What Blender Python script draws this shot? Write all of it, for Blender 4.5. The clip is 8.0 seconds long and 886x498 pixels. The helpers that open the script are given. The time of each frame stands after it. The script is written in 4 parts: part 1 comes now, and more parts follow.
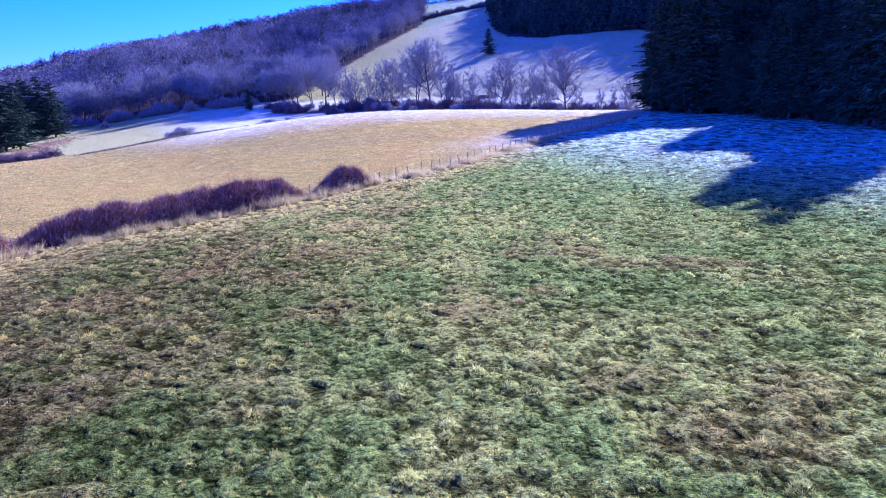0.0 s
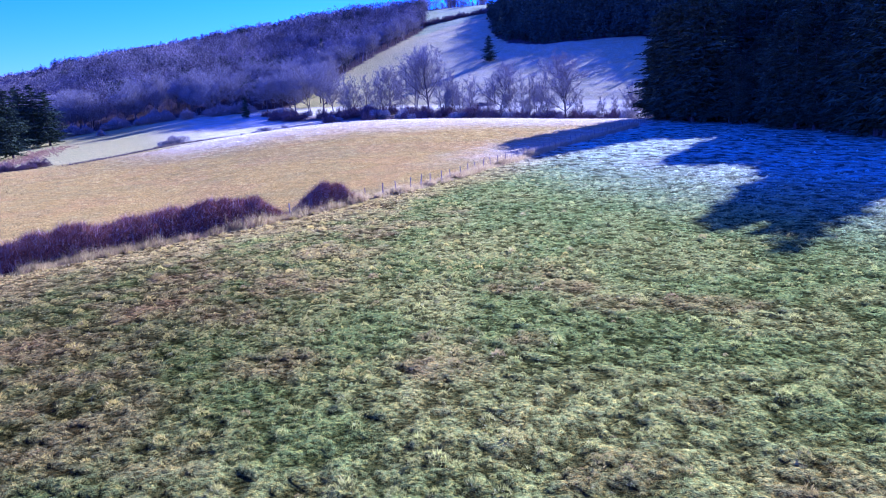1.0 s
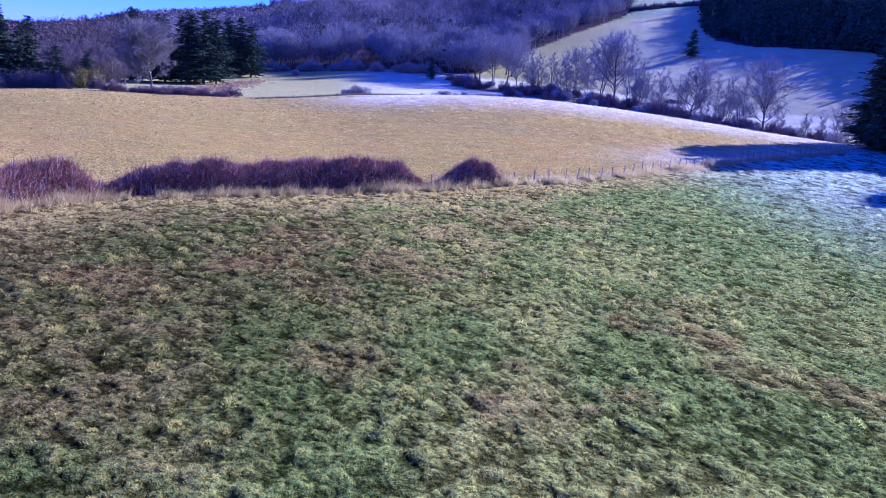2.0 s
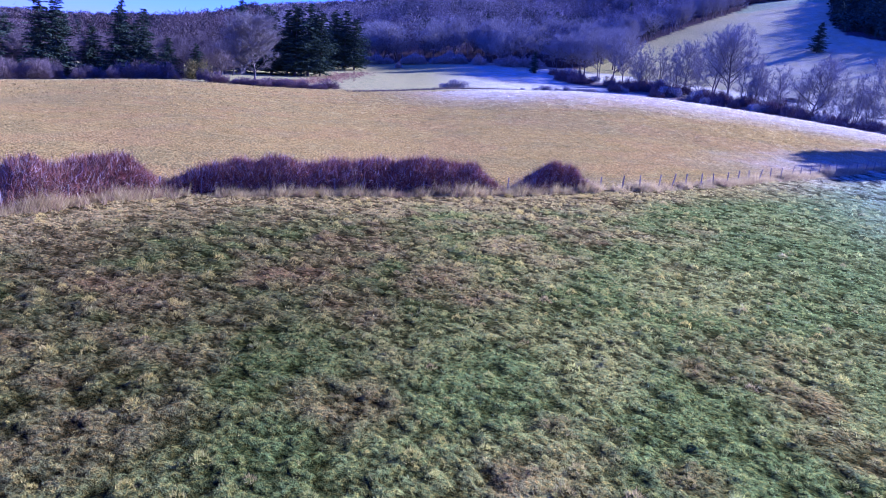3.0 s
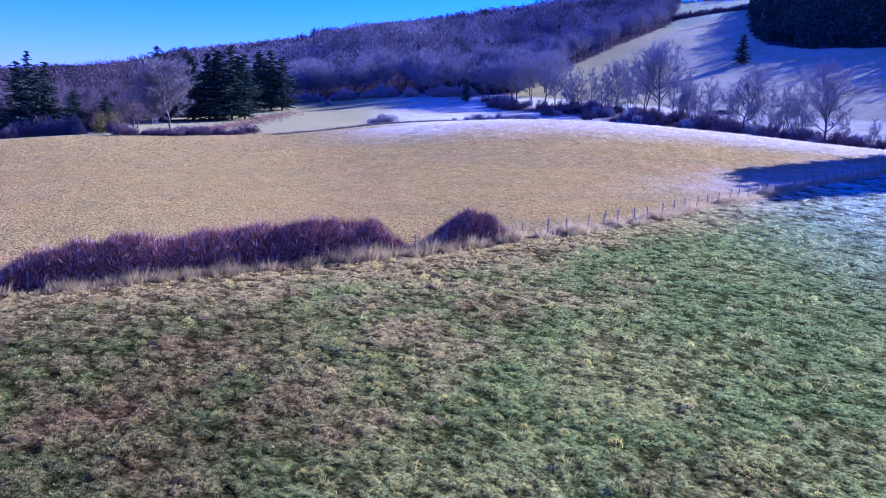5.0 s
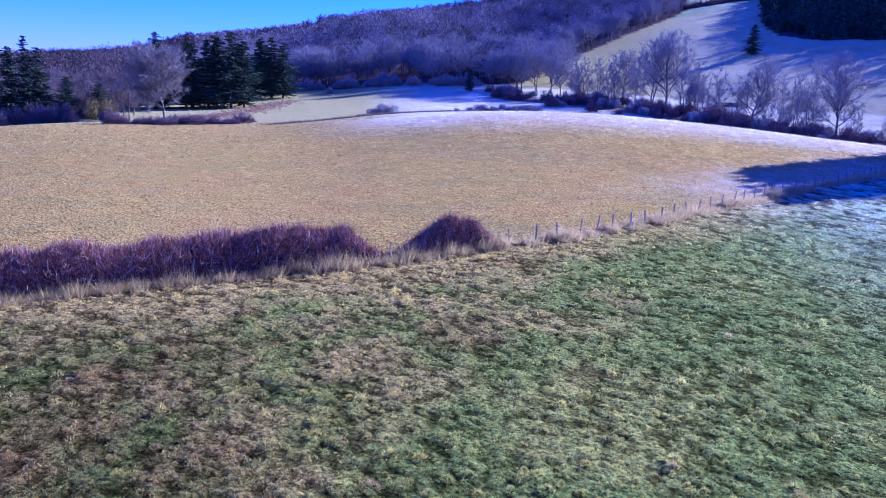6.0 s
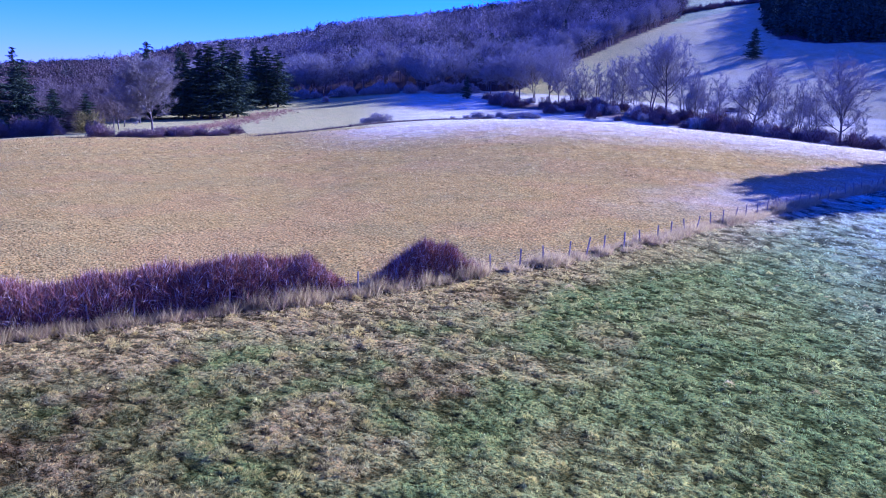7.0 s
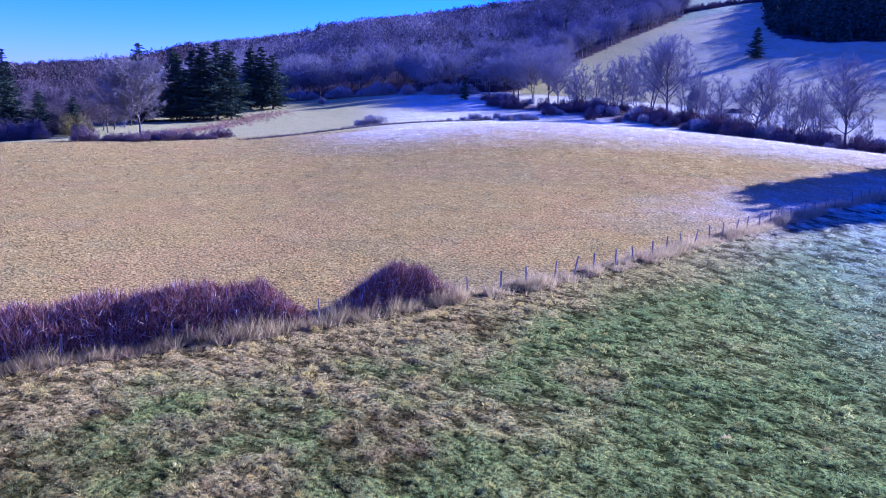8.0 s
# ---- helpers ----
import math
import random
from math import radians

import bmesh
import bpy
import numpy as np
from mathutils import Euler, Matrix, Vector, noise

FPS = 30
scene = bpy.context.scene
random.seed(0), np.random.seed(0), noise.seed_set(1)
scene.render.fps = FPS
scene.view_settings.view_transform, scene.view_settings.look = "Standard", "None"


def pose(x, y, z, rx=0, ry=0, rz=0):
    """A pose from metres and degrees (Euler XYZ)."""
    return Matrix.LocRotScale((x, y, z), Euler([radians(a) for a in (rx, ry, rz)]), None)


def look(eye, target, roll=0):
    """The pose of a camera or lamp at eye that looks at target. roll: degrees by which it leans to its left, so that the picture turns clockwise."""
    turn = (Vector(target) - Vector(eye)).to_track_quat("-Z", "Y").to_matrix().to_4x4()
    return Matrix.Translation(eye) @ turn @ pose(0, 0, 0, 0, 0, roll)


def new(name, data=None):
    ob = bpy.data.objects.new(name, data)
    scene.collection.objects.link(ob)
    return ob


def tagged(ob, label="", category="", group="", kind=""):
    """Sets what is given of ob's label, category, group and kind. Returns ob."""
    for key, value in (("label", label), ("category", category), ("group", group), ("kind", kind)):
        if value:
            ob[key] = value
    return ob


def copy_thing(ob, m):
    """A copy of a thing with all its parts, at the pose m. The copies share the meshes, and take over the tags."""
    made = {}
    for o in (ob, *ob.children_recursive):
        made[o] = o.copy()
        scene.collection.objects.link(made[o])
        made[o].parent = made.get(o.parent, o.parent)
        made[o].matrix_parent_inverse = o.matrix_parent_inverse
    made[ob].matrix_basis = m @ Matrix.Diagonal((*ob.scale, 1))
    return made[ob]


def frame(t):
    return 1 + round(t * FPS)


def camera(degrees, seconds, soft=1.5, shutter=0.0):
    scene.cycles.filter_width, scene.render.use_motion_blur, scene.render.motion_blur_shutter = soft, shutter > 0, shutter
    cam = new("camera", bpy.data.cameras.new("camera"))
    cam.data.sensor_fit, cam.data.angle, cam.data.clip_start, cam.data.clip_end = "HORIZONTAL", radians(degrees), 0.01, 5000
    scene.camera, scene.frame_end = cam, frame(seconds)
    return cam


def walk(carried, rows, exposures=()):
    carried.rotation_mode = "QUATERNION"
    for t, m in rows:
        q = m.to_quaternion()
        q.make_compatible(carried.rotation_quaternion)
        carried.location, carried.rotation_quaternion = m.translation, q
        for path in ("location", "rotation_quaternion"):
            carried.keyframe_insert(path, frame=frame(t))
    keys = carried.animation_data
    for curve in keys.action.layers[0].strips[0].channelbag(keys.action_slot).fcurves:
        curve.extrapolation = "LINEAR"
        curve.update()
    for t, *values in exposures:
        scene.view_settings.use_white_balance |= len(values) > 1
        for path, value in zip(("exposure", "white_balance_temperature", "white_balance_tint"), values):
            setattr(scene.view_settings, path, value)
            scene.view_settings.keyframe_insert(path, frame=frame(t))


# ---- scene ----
EXPOSE, KELVIN, TINT = 1.75, 3950, 51.0
# ---- camera and its flight ----
cam = camera(63.0, 8.0, soft=0.55)
# seconds, x, y, z, yaw to the left, pitch, roll
PATH = [
    (0.0, 3.34, 15.04, 8.99, 3.20, -11.66, -3.37),
    (0.5, 3.88, 17.31, 9.27, 3.17, -11.25, -3.13),
    (1.0, 4.53, 19.53, 9.52, 3.37, -11.19, -3.41),
    (1.5, 5.16, 21.87, 9.70, 7.07, -11.19, -1.74),
    (2.0, 5.82, 24.28, 9.80, 16.07, -13.20, 5.22),
    (2.2, 6.05, 25.24, 9.82, 19.35, -14.30, 7.76),
    (3.3, 6.50, 30.32, 10.35, 25.86, -14.16, 4.09),
    (3.5, 6.45, 31.25, 10.41, 25.88, -13.89, 2.57),
    (4.0, 6.41, 33.50, 10.63, 24.64, -12.82, 2.61),
    (4.5, 6.28, 35.65, 10.92, 20.33, -11.43, 1.95),
    (4.7, 6.29, 36.58, 11.06, 20.38, -11.62, 1.87),
    (5.8, 6.49, 41.58, 11.70, 20.65, -12.72, 3.24),
    (6.0, 6.62, 42.48, 11.85, 20.92, -12.88, 2.64),
    (6.5, 6.69, 44.78, 12.17, 21.12, -12.86, 1.86),
    (7.0, 6.69, 47.18, 12.41, 21.17, -12.42, 2.08),
    (7.5, 6.72, 49.47, 12.69, 21.23, -12.19, 2.02),
    (8.0, 6.80, 51.78, 12.95, 21.37, -12.45, 1.95),
]
walk(cam, [(t, pose(x, y, z, 0, 0, yaw) @ pose(0, 0, 0, 90 + pitch) @ pose(0, 0, 0, 0, 0, roll)) for t, x, y, z, yaw, pitch, roll in PATH],
     exposures=[(0.0, EXPOSE + 0.38, KELVIN + 80, TINT - 3), (1.5, EXPOSE + 0.27, KELVIN + 80, TINT - 3), (2.1, EXPOSE + 0.04, KELVIN + 70, TINT - 1), (3.5, EXPOSE + 0.05, KELVIN + 60, TINT), (4.5, EXPOSE, KELVIN, TINT), (8.0, EXPOSE, KELVIN, TINT)])

# ---- daylight: a low winter sun ahead and to the right, under a clear sky ----
SUN_BEARING, SUN_HEIGHT = 36.0, 21.0
sun = new("sun", bpy.data.lights.new("sun", "SUN"))
sun.data.energy, sun.data.angle, sun.data.color = 5.0, radians(0.55), (1.0, 0.87, 0.61)
sun.matrix_world = look((0, 0, 0), (-math.sin(radians(SUN_BEARING)), -math.cos(radians(SUN_BEARING)), -math.tan(radians(SUN_HEIGHT))))
sky_world = bpy.data.worlds.new("sky")
scene.world = sky_world
sky_world.use_nodes = True
sky_nodes = sky_world.node_tree
sky_tex = sky_nodes.nodes.new("ShaderNodeTexSky")
sky_tex.sky_type, sky_tex.sun_disc = "NISHITA", False
sky_tex.sun_elevation, sky_tex.sun_rotation = radians(SUN_HEIGHT), radians(SUN_BEARING)
sky_tex.air_density, sky_tex.dust_density, sky_tex.ozone_density = 0.9, 0.15, 9.0
sky_tex.altitude = 400
sky_cast = sky_nodes.nodes.new("ShaderNodeVectorMath")
sky_cast.operation, sky_cast.inputs[1].default_value = "MULTIPLY", (1.02, 0.71, 1.42)
sky_nodes.links.new(sky_tex.outputs[0], sky_cast.inputs[0])
sky_nodes.links.new(sky_cast.outputs[0], sky_nodes.nodes["Background"].inputs[0])
sky_nodes.nodes["Background"].inputs[1].default_value = 0.070

# ---- the lie of the land: profiles along bearings (degrees to the left of +y) from one spot of the meadow
HUB = (6.5, 45.0)
BEARING = [-180, -90, -45, -30, -15, -8, 0, 8, 14, 20, 26, 32, 38, 45, 52, 60, 90, 180]
CREST_R = [120, 120, 155, 155, 155, 155, 155, 155, 155, 155, 155, 155, 155, 155, 155, 155, 130, 120]
CREST_Z = [1.0, 1.0, 1.5, 2.5, 3.6, 4.3, 5.8, 6.6, 6.6, 5.8, 3.9, 2.0, 1.2, 0.8, 0.0, -2.4, -1.0, 1.0]
DIP = [0.0, 0.5, 1.5, 2.0, 2.2, 2.5, 2.5, 2.8, 2.8, 2.2, 1.4, 1.0, 1.2, 2.0, 3.0, 3.0, 1.0, 0.0]
FOOT_R = [300, 260, 240, 240, 240, 255, 280, 300, 315, 320, 330, 340, 345, 330, 320, 300, 300, 300]
FOOT_Z = [0.0, 2.0, 6.0, 7.0, 7.6, 8.0, 9.0, 10.5, 12.0, 13.2, 10.8, 6.5, 3.0, 0.0, -3.5, -5.0, -2.0, 0.0]
RIDGE_R = [1800, 1500, 800, 780, 760, 760, 760, 800, 880, 960, 1000, 1050, 1200, 1500, 1600, 1800, 1800, 1800]
RIDGE_Z = [25, 25, 95, 105, 108, 110, 110, 110, 110, 105, 90, 73, 66, 33, 16, 10, 20, 25]


def along(bearing, values):
    return sum(np.interp(bearing + d, BEARING, values) for d in (-3, -1, 1, 3)) / 4


def ease(u):
    u = np.clip(u, 0, 1)
    return u * u * (3 - 2 * u)


def polar(x, y):
    dx, dy = x - HUB[0], y - HUB[1]
    return np.degrees(np.arctan2(-dx, dy)), np.hypot(dx, dy)


def terrain(x, y):
    x, y = np.asarray(x, float), np.asarray(y, float)
    a, r = polar(x, y)
    cr, cz, fr, fz, rr, rz = (along(a, v) for v in (CREST_R, CREST_Z, FOOT_R, FOOT_Z, RIDGE_R, RIDGE_Z))
    dz, dr = cz - along(a, DIP), cr + 0.45 * (fr - cr)
    near = cz * np.clip((r - 25) / (cr - 25), 0, 1) ** 1.3
    down = cz + (dz - cz) * ease((r - cr) / (dr - cr))
    up = dz + (fz - dz) * np.clip((r - dr) / (fr - dr), 0, 1) ** 1.4
    hill = fz + (rz - fz) * (1 - (1 - np.clip((r - fr) / (rr - fr), 0, 1)) ** 1.15)
    beyond = rz - 0.04 * np.maximum(r - rr, 0)
    z = np.where(r < cr, near, np.where(r < dr, down, np.where(r < fr, up, np.where(r < rr, hill, beyond))))
    roll = 0.12 * np.sin(x * 0.11 + 1.3) * np.sin(y * 0.09) + 0.25 * np.sin(x * 0.031 + y * 0.043)
    fold = 7 * np.sin(x * 0.021 + 0.6) * np.sin(y * 0.017 + x * 0.006) * ease((r - fr - 30) / 120) * ease((rr - r) / 250) * ease((a - 8) / 10)
    return z + fold + roll * np.clip((r - 20) / 60, 0, 1)

# ---- materials ----
def material(name, colour=(0.5, 0.5, 0.5), rough=0.85, tint="", fine=6.0, coarse=0.5, spread=0.35, bump=0.0, rand=0.0, sheer=0.0, gloss=0.25):
    """A matt, varied surface. tint: a colour attribute of the mesh; fine, coarse: noise scales per metre; rand: variation from piece to piece."""
    m = bpy.data.materials.new(name)
    m.use_nodes = True
    n, l = m.node_tree.nodes, m.node_tree.links
    b = n["Principled BSDF"]
    b.inputs["Roughness"].default_value = rough
    b.inputs["Specular IOR Level"].default_value = gloss
    geo = n.new("ShaderNodeNewGeometry")
    value = None
    for scale, part_of in ((fine, 0.6), (coarse, 0.4)):
        tex = n.new("ShaderNodeTexNoise")
        tex.inputs["Scale"].default_value, tex.inputs["Detail"].default_value = scale, 6
        l.new(geo.outputs["Position"], tex.inputs["Vector"])
        mul = n.new("ShaderNodeMath")
        mul.operation, mul.inputs[1].default_value = "MULTIPLY", part_of
        l.new(tex.outputs[0], mul.inputs[0])
        if value is None:
            value, first = mul, tex
        else:
            add = n.new("ShaderNodeMath")
            l.new(value.outputs[0], add.inputs[0])
            l.new(mul.outputs[0], add.inputs[1])
            value = add
    ramp = n.new("ShaderNodeMapRange")
    ramp.inputs[1].default_value, ramp.inputs[2].default_value = 0.3, 0.7
    ramp.inputs[3].default_value, ramp.inputs[4].default_value = 1 - spread, 1 + spread
    l.new(value.outputs[0], ramp.inputs[0])
    factor = ramp.outputs[0]
    if rand:
        r = n.new("ShaderNodeMapRange")
        r.inputs[3].default_value, r.inputs[4].default_value = 1 - rand, 1 + rand
        l.new(geo.outputs["Random Per Island"], r.inputs[0])
        mm = n.new("ShaderNodeMath")
        mm.operation = "MULTIPLY"
        l.new(factor, mm.inputs[0])
        l.new(r.outputs[0], mm.inputs[1])
        factor = mm.outputs[0]
    mix = n.new("ShaderNodeVectorMath")
    mix.operation = "SCALE"
    l.new(factor, mix.inputs["Scale"])
    if tint:
        at = n.new("ShaderNodeAttribute")
        at.attribute_name = tint
        l.new(at.outputs["Color"], mix.inputs[0])
    else:
        mix.inputs[0].default_value = colour
    l.new(mix.outputs[0], b.inputs["Base Color"])
    if bump:
        bp = n.new("ShaderNodeBump")
        bp.inputs["Strength"].default_value, bp.inputs["Distance"].default_value = 0.8, bump
        l.new(first.outputs[0], bp.inputs["Height"])
        l.new(bp.outputs[0], b.inputs["Normal"])
    if sheer:
        tr = n.new("ShaderNodeBsdfTranslucent")
        l.new(mix.outputs[0], tr.inputs[0])
        ms = n.new("ShaderNodeMixShader")
        ms.inputs[0].default_value = sheer
        l.new(b.outputs[0], ms.inputs[1])
        l.new(tr.outputs[0], ms.inputs[2])
        l.new(ms.outputs[0], n["Material Output"].inputs[0])
    return m


def turf_material(name):
    """Short matted turf: clumps a hand's length apart, straw tips over dark gaps, tinted by the mesh's colour attribute."""
    m = bpy.data.materials.new(name)
    m.use_nodes = True
    n, l = m.node_tree.nodes, m.node_tree.links
    b = n["Principled BSDF"]
    b.inputs["Roughness"].default_value, b.inputs["Specular IOR Level"].default_value = 0.95, 0.0
    geo = n.new("ShaderNodeNewGeometry")

    def math_node(how, a, c):
        node = n.new("ShaderNodeMath")
        node.operation = how
        for k, v in enumerate((a, c)):
            if isinstance(v, float):
                node.inputs[k].default_value = v
            else:
                l.new(v, node.inputs[k])
        return node.outputs[0]

    def noise_of(scale, detail):
        node = n.new("ShaderNodeTexNoise")
        node.inputs["Scale"].default_value, node.inputs["Detail"].default_value = scale, detail
        l.new(geo.outputs["Position"], node.inputs["Vector"])
        return node

    clump, mid, fine, straw = noise_of(2.6, 3), noise_of(6.0, 5), noise_of(22.0, 5), noise_of(8.0, 6)
    height = math_node("ADD", math_node("MULTIPLY", mid.outputs[0], 0.6), math_node("MULTIPLY", fine.outputs[0], 0.4))
    rise = math_node("ADD", math_node("MULTIPLY", clump.outputs[0], 0.35), height)
    bp = n.new("ShaderNodeBump")
    bp.inputs["Strength"].default_value, bp.inputs["Distance"].default_value = 1.0, 0.24
    l.new(rise, bp.inputs["Height"])
    l.new(bp.outputs[0], b.inputs["Normal"])
    # tone follows the bump: shade put into the colour of the hollows
    tone = n.new("ShaderNodeMapRange")
    tone.inputs[1].default_value, tone.inputs[2].default_value, tone.inputs[3].default_value, tone.inputs[4].default_value = 0.40, 0.60, 0.2, 1.6
    l.new(height, tone.inputs[0])
    tip = n.new("ShaderNodeMapRange")
    tip.inputs[1].default_value, tip.inputs[2].default_value, tip.inputs[3].default_value, tip.inputs[4].default_value = 0.47, 0.62, 0.0, 1.0
    l.new(straw.outputs[0], tip.inputs[0])
    at = n.new("ShaderNodeAttribute")
    at.attribute_name = "tint"
    # rime evens out the tones
    split = n.new("ShaderNodeSeparateColor")
    l.new(at.outputs["Color"], split.inputs[0])
    rime = n.new("ShaderNodeMapRange")
    rime.inputs[1].default_value, rime.inputs[2].default_value, rime.inputs[3].default_value, rime.inputs[4].default_value = 0.12, 0.42, 0.0, 0.75
    l.new(split.outputs[2], rime.inputs[0])
    even = n.new("ShaderNodeMix")
    even.inputs["B"].default_value = 1.0
    l.new(rime.outputs[0], even.inputs["Factor"])
    l.new(tone.outputs[0], even.inputs["A"])
    bare = math_node("MULTIPLY", tip.outputs[0], math_node("SUBTRACT", 1.0, rime.outputs[0]))
    warm = n.new("ShaderNodeMix")
    warm.data_type = "RGBA"
    warm.blend_type = "MULTIPLY"
    warm.inputs["B"].default_value = (1.75, 1.38, 1.0, 1.0)
    l.new(bare, warm.inputs["Factor"])
    l.new(at.outputs["Color"], warm.inputs["A"])
    mix = n.new("ShaderNodeVectorMath")
    mix.operation = "SCALE"
    l.new(warm.outputs["Result"], mix.inputs[0])
    l.new(even.outputs["Result"], mix.inputs["Scale"])
    l.new(mix.outputs[0], b.inputs["Base Color"])
    return m


SOIL = turf_material("meadow_turf")
GRASS = material("grass_blades", tint="tint", fine=3.0, coarse=0.3, spread=0.25, rand=0.35, rough=0.5, sheer=0.5, gloss=0.2)
BARK = material("grey_bark", (0.105, 0.088, 0.08), fine=9, coarse=1.5, spread=0.4, bump=0.03, gloss=0.0)
TWIG = material("bare_twigs", (0.27, 0.245, 0.22), fine=2, coarse=0.2, spread=0.3, rand=0.3, gloss=0.0)
DARK_TWIG = material("brown_twigs", (0.165, 0.130, 0.110), fine=2, coarse=0.2, spread=0.3, rand=0.3, gloss=0.0)
PALE_TWIG = material("lichened_twigs", (0.21, 0.185, 0.155), fine=2, coarse=0.2, spread=0.3, rand=0.3, gloss=0.0)
FAR_TWIG = material("woodland_twigs", tint="tint", fine=0.5, coarse=0.03, spread=0.35, rand=0.1, gloss=0.0)
NEEDLE = material("conifer_needles", (0.050, 0.068, 0.038), fine=2, coarse=0.3, spread=0.45, rand=0.4, rough=0.6, gloss=0.0)
BRAMBLE = material("bramble_canes", tint="tint", fine=7, coarse=0.8, spread=0.4, rand=0.5, rough=0.6, gloss=0.0)
SHRUB = material("shrub_twigs", tint="tint", fine=4, coarse=0.5, spread=0.3, rand=0.4, gloss=0.0)
POST = material("weathered_post", (0.22, 0.18, 0.15), fine=14, coarse=2, spread=0.5, bump=0.01)
WIRE = material("rusty_wire", (0.12, 0.09, 0.08), rough=0.5)

# ---- mesh helpers ----


def mesh_of(name, verts, faces, mat, tint=None, smooth=False):
    """A mesh from arrays: verts n x 3, faces m x 3 or m x 4, tint n x 3."""
    verts, faces = np.asarray(verts, np.float32), np.asarray(faces, np.int32)
    me = bpy.data.meshes.new(name)
    k = faces.shape[1]
    me.vertices.add(len(verts))
    me.vertices.foreach_set("co", verts.ravel())
    me.loops.add(faces.size)
    me.loops.foreach_set("vertex_index", faces.ravel())
    me.polygons.add(len(faces))
    me.polygons.foreach_set("loop_start", np.arange(0, faces.size, k, dtype=np.int32))
    me.polygons.foreach_set("loop_total", np.full(len(faces), k, np.int32))
    me.polygons.foreach_set("use_smooth", np.full(len(faces), smooth))
    me.update(calc_edges=True)
    if tint is not None:
        col = me.color_attributes.new("tint", "FLOAT_COLOR", "POINT")
        col.data.foreach_set("color", np.c_[tint, np.ones(len(tint))].astype(np.float32).ravel())
    me.materials.append(mat)
    return me


def part(name, me, parent, label=""):
    ob = new(name, me)
    ob.parent = parent
    return tagged(ob, label)


def noise2(x, y, scale, seed=0):
    """Smooth value noise, 0 to 1."""
    grid = np.random.default_rng(seed).random((256, 256))
    u, v = np.asarray(x) / scale + 97.3, np.asarray(y) / scale + 41.7
    i, j = np.floor(u).astype(int), np.floor(v).astype(int)
    fu, fv = ease(u - i), ease(v - j)
    g = lambda a, b: grid[a % 256, b % 256]
    return (g(i, j) * (1 - fu) + g(i + 1, j) * fu) * (1 - fv) + (g(i, j + 1) * (1 - fu) + g(i + 1, j + 1) * fu) * fv


def blend(a, b, w):
    return a + (np.asarray(b) - a) * w[..., None]


# ---- what grows where ----
FENCE = np.array([(-31.4, 46), (-31, 54), (-30.6, 60), (-29.8, 64), (-25.3, 69.6), (-20.9, 75.2), (-16.4, 80.4), (-12.2, 85.6), (-8, 91), (-4.3, 96), (0, 103.5), (5.6, 115.5), (13.5, 130.5), (22, 146), (35, 170), (50, 204), (64, 242)], float)


def beyond_fence(x, y):
    """Metres beyond the fence line (negative on the near side)."""
    return (np.interp(y, FENCE[:, 1], FENCE[:, 0]) - x) * 0.8


def frost_at(x, y):
    a, r = polar(x, y)
    cr, fr = along(a, CREST_R), along(a, FOOT_R)
    n = noise2(x, y, 9, 3) * 0.4 + noise2(x, y, 2.5, 4) * 0.6
    meadow = ease((x * 0.66 + (y - 40) * 0.30 - 20) / 32)
    brow = ease((r - cr + 38 + 8 * (n - 0.5)) / 46) * ease((34 - a) / 12)
    side = ease((12 - beyond_fence(x, y) * 0.8 + 5 * (n - 0.5)) / 12) * ease((y - 112) / 26)
    field = np.where(beyond_fence(x, y) > 0, np.maximum(brow * 0.75, side * 0.5), meadow)
    far = np.where(r > cr + 10, ease((29 - a) / 8) * 0.58, field)
    far = np.where(r > fr, 0.25 * ease((9 - a) / 8), far)
    return np.clip(far * np.where(r > cr + 10, 0.35 + 1.3 * n, 0.75 + 0.5 * n), 0, 1)


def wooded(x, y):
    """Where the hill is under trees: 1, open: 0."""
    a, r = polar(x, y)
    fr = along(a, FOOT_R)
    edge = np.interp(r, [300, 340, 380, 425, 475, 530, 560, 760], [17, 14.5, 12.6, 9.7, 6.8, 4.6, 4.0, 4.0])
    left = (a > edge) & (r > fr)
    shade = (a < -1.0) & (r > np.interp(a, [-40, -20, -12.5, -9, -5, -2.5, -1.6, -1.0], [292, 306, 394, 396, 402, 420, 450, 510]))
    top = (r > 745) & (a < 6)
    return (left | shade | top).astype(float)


STREAM = np.array([(-80, 318), (-58, 312), (-39, 306), (-18, 294), (-1, 277), (14, 260), (26, 244), (37, 230), (56, 222)], float)


def stream_side(x, y):
    """Metres from the line of the stream, in x from -80 on."""
    return np.where(x > -80, np.abs(np.interp(x, STREAM[:, 0], STREAM[:, 1]) - y), 99)


# low weedy patches in the meadow: x, y, radius
WEEDS = [(5.7, 56.5, 1.5), (10, 52.5, 1.4), (13.7, 52.1, 1.3), (15.9, 51.7, 1.2), (5.9, 47.8, 0.9), (11.2, 40.5, 0.8), (2.6, 48.2, 1.3), (-3.9, 46.1, 1.6), (-12.3, 57.8, 2.2), (3, 45.1, 1.4), (7.8, 36.9, 1.4),
         (12.4, 35.8, 1.4), (10.2, 32.8, 1.9), (-6.7, 58.5, 2.3), (-8.1, 54.3, 1.6), (6.4, 59.2, 1.7), (-17.1, 49.5, 1.7), (-13.3, 55, 1.8), (9, 56.1, 1.4), (-13, 66.9, 2.4), (-4.6, 87.5, 1.6), (-4, 73.6, 2.2), (-14.2, 63.2, 2.2), (26.4, 114, 3)]


def weeds_at(x, y):
    w = np.zeros(np.shape(x))
    for px, py, pr in WEEDS:
        w = np.maximum(w, ease(1.6 - np.hypot(x - px, (y - py)) / pr * (0.7 + 0.6 * noise2(x, y, 0.9, 15))))
    return w


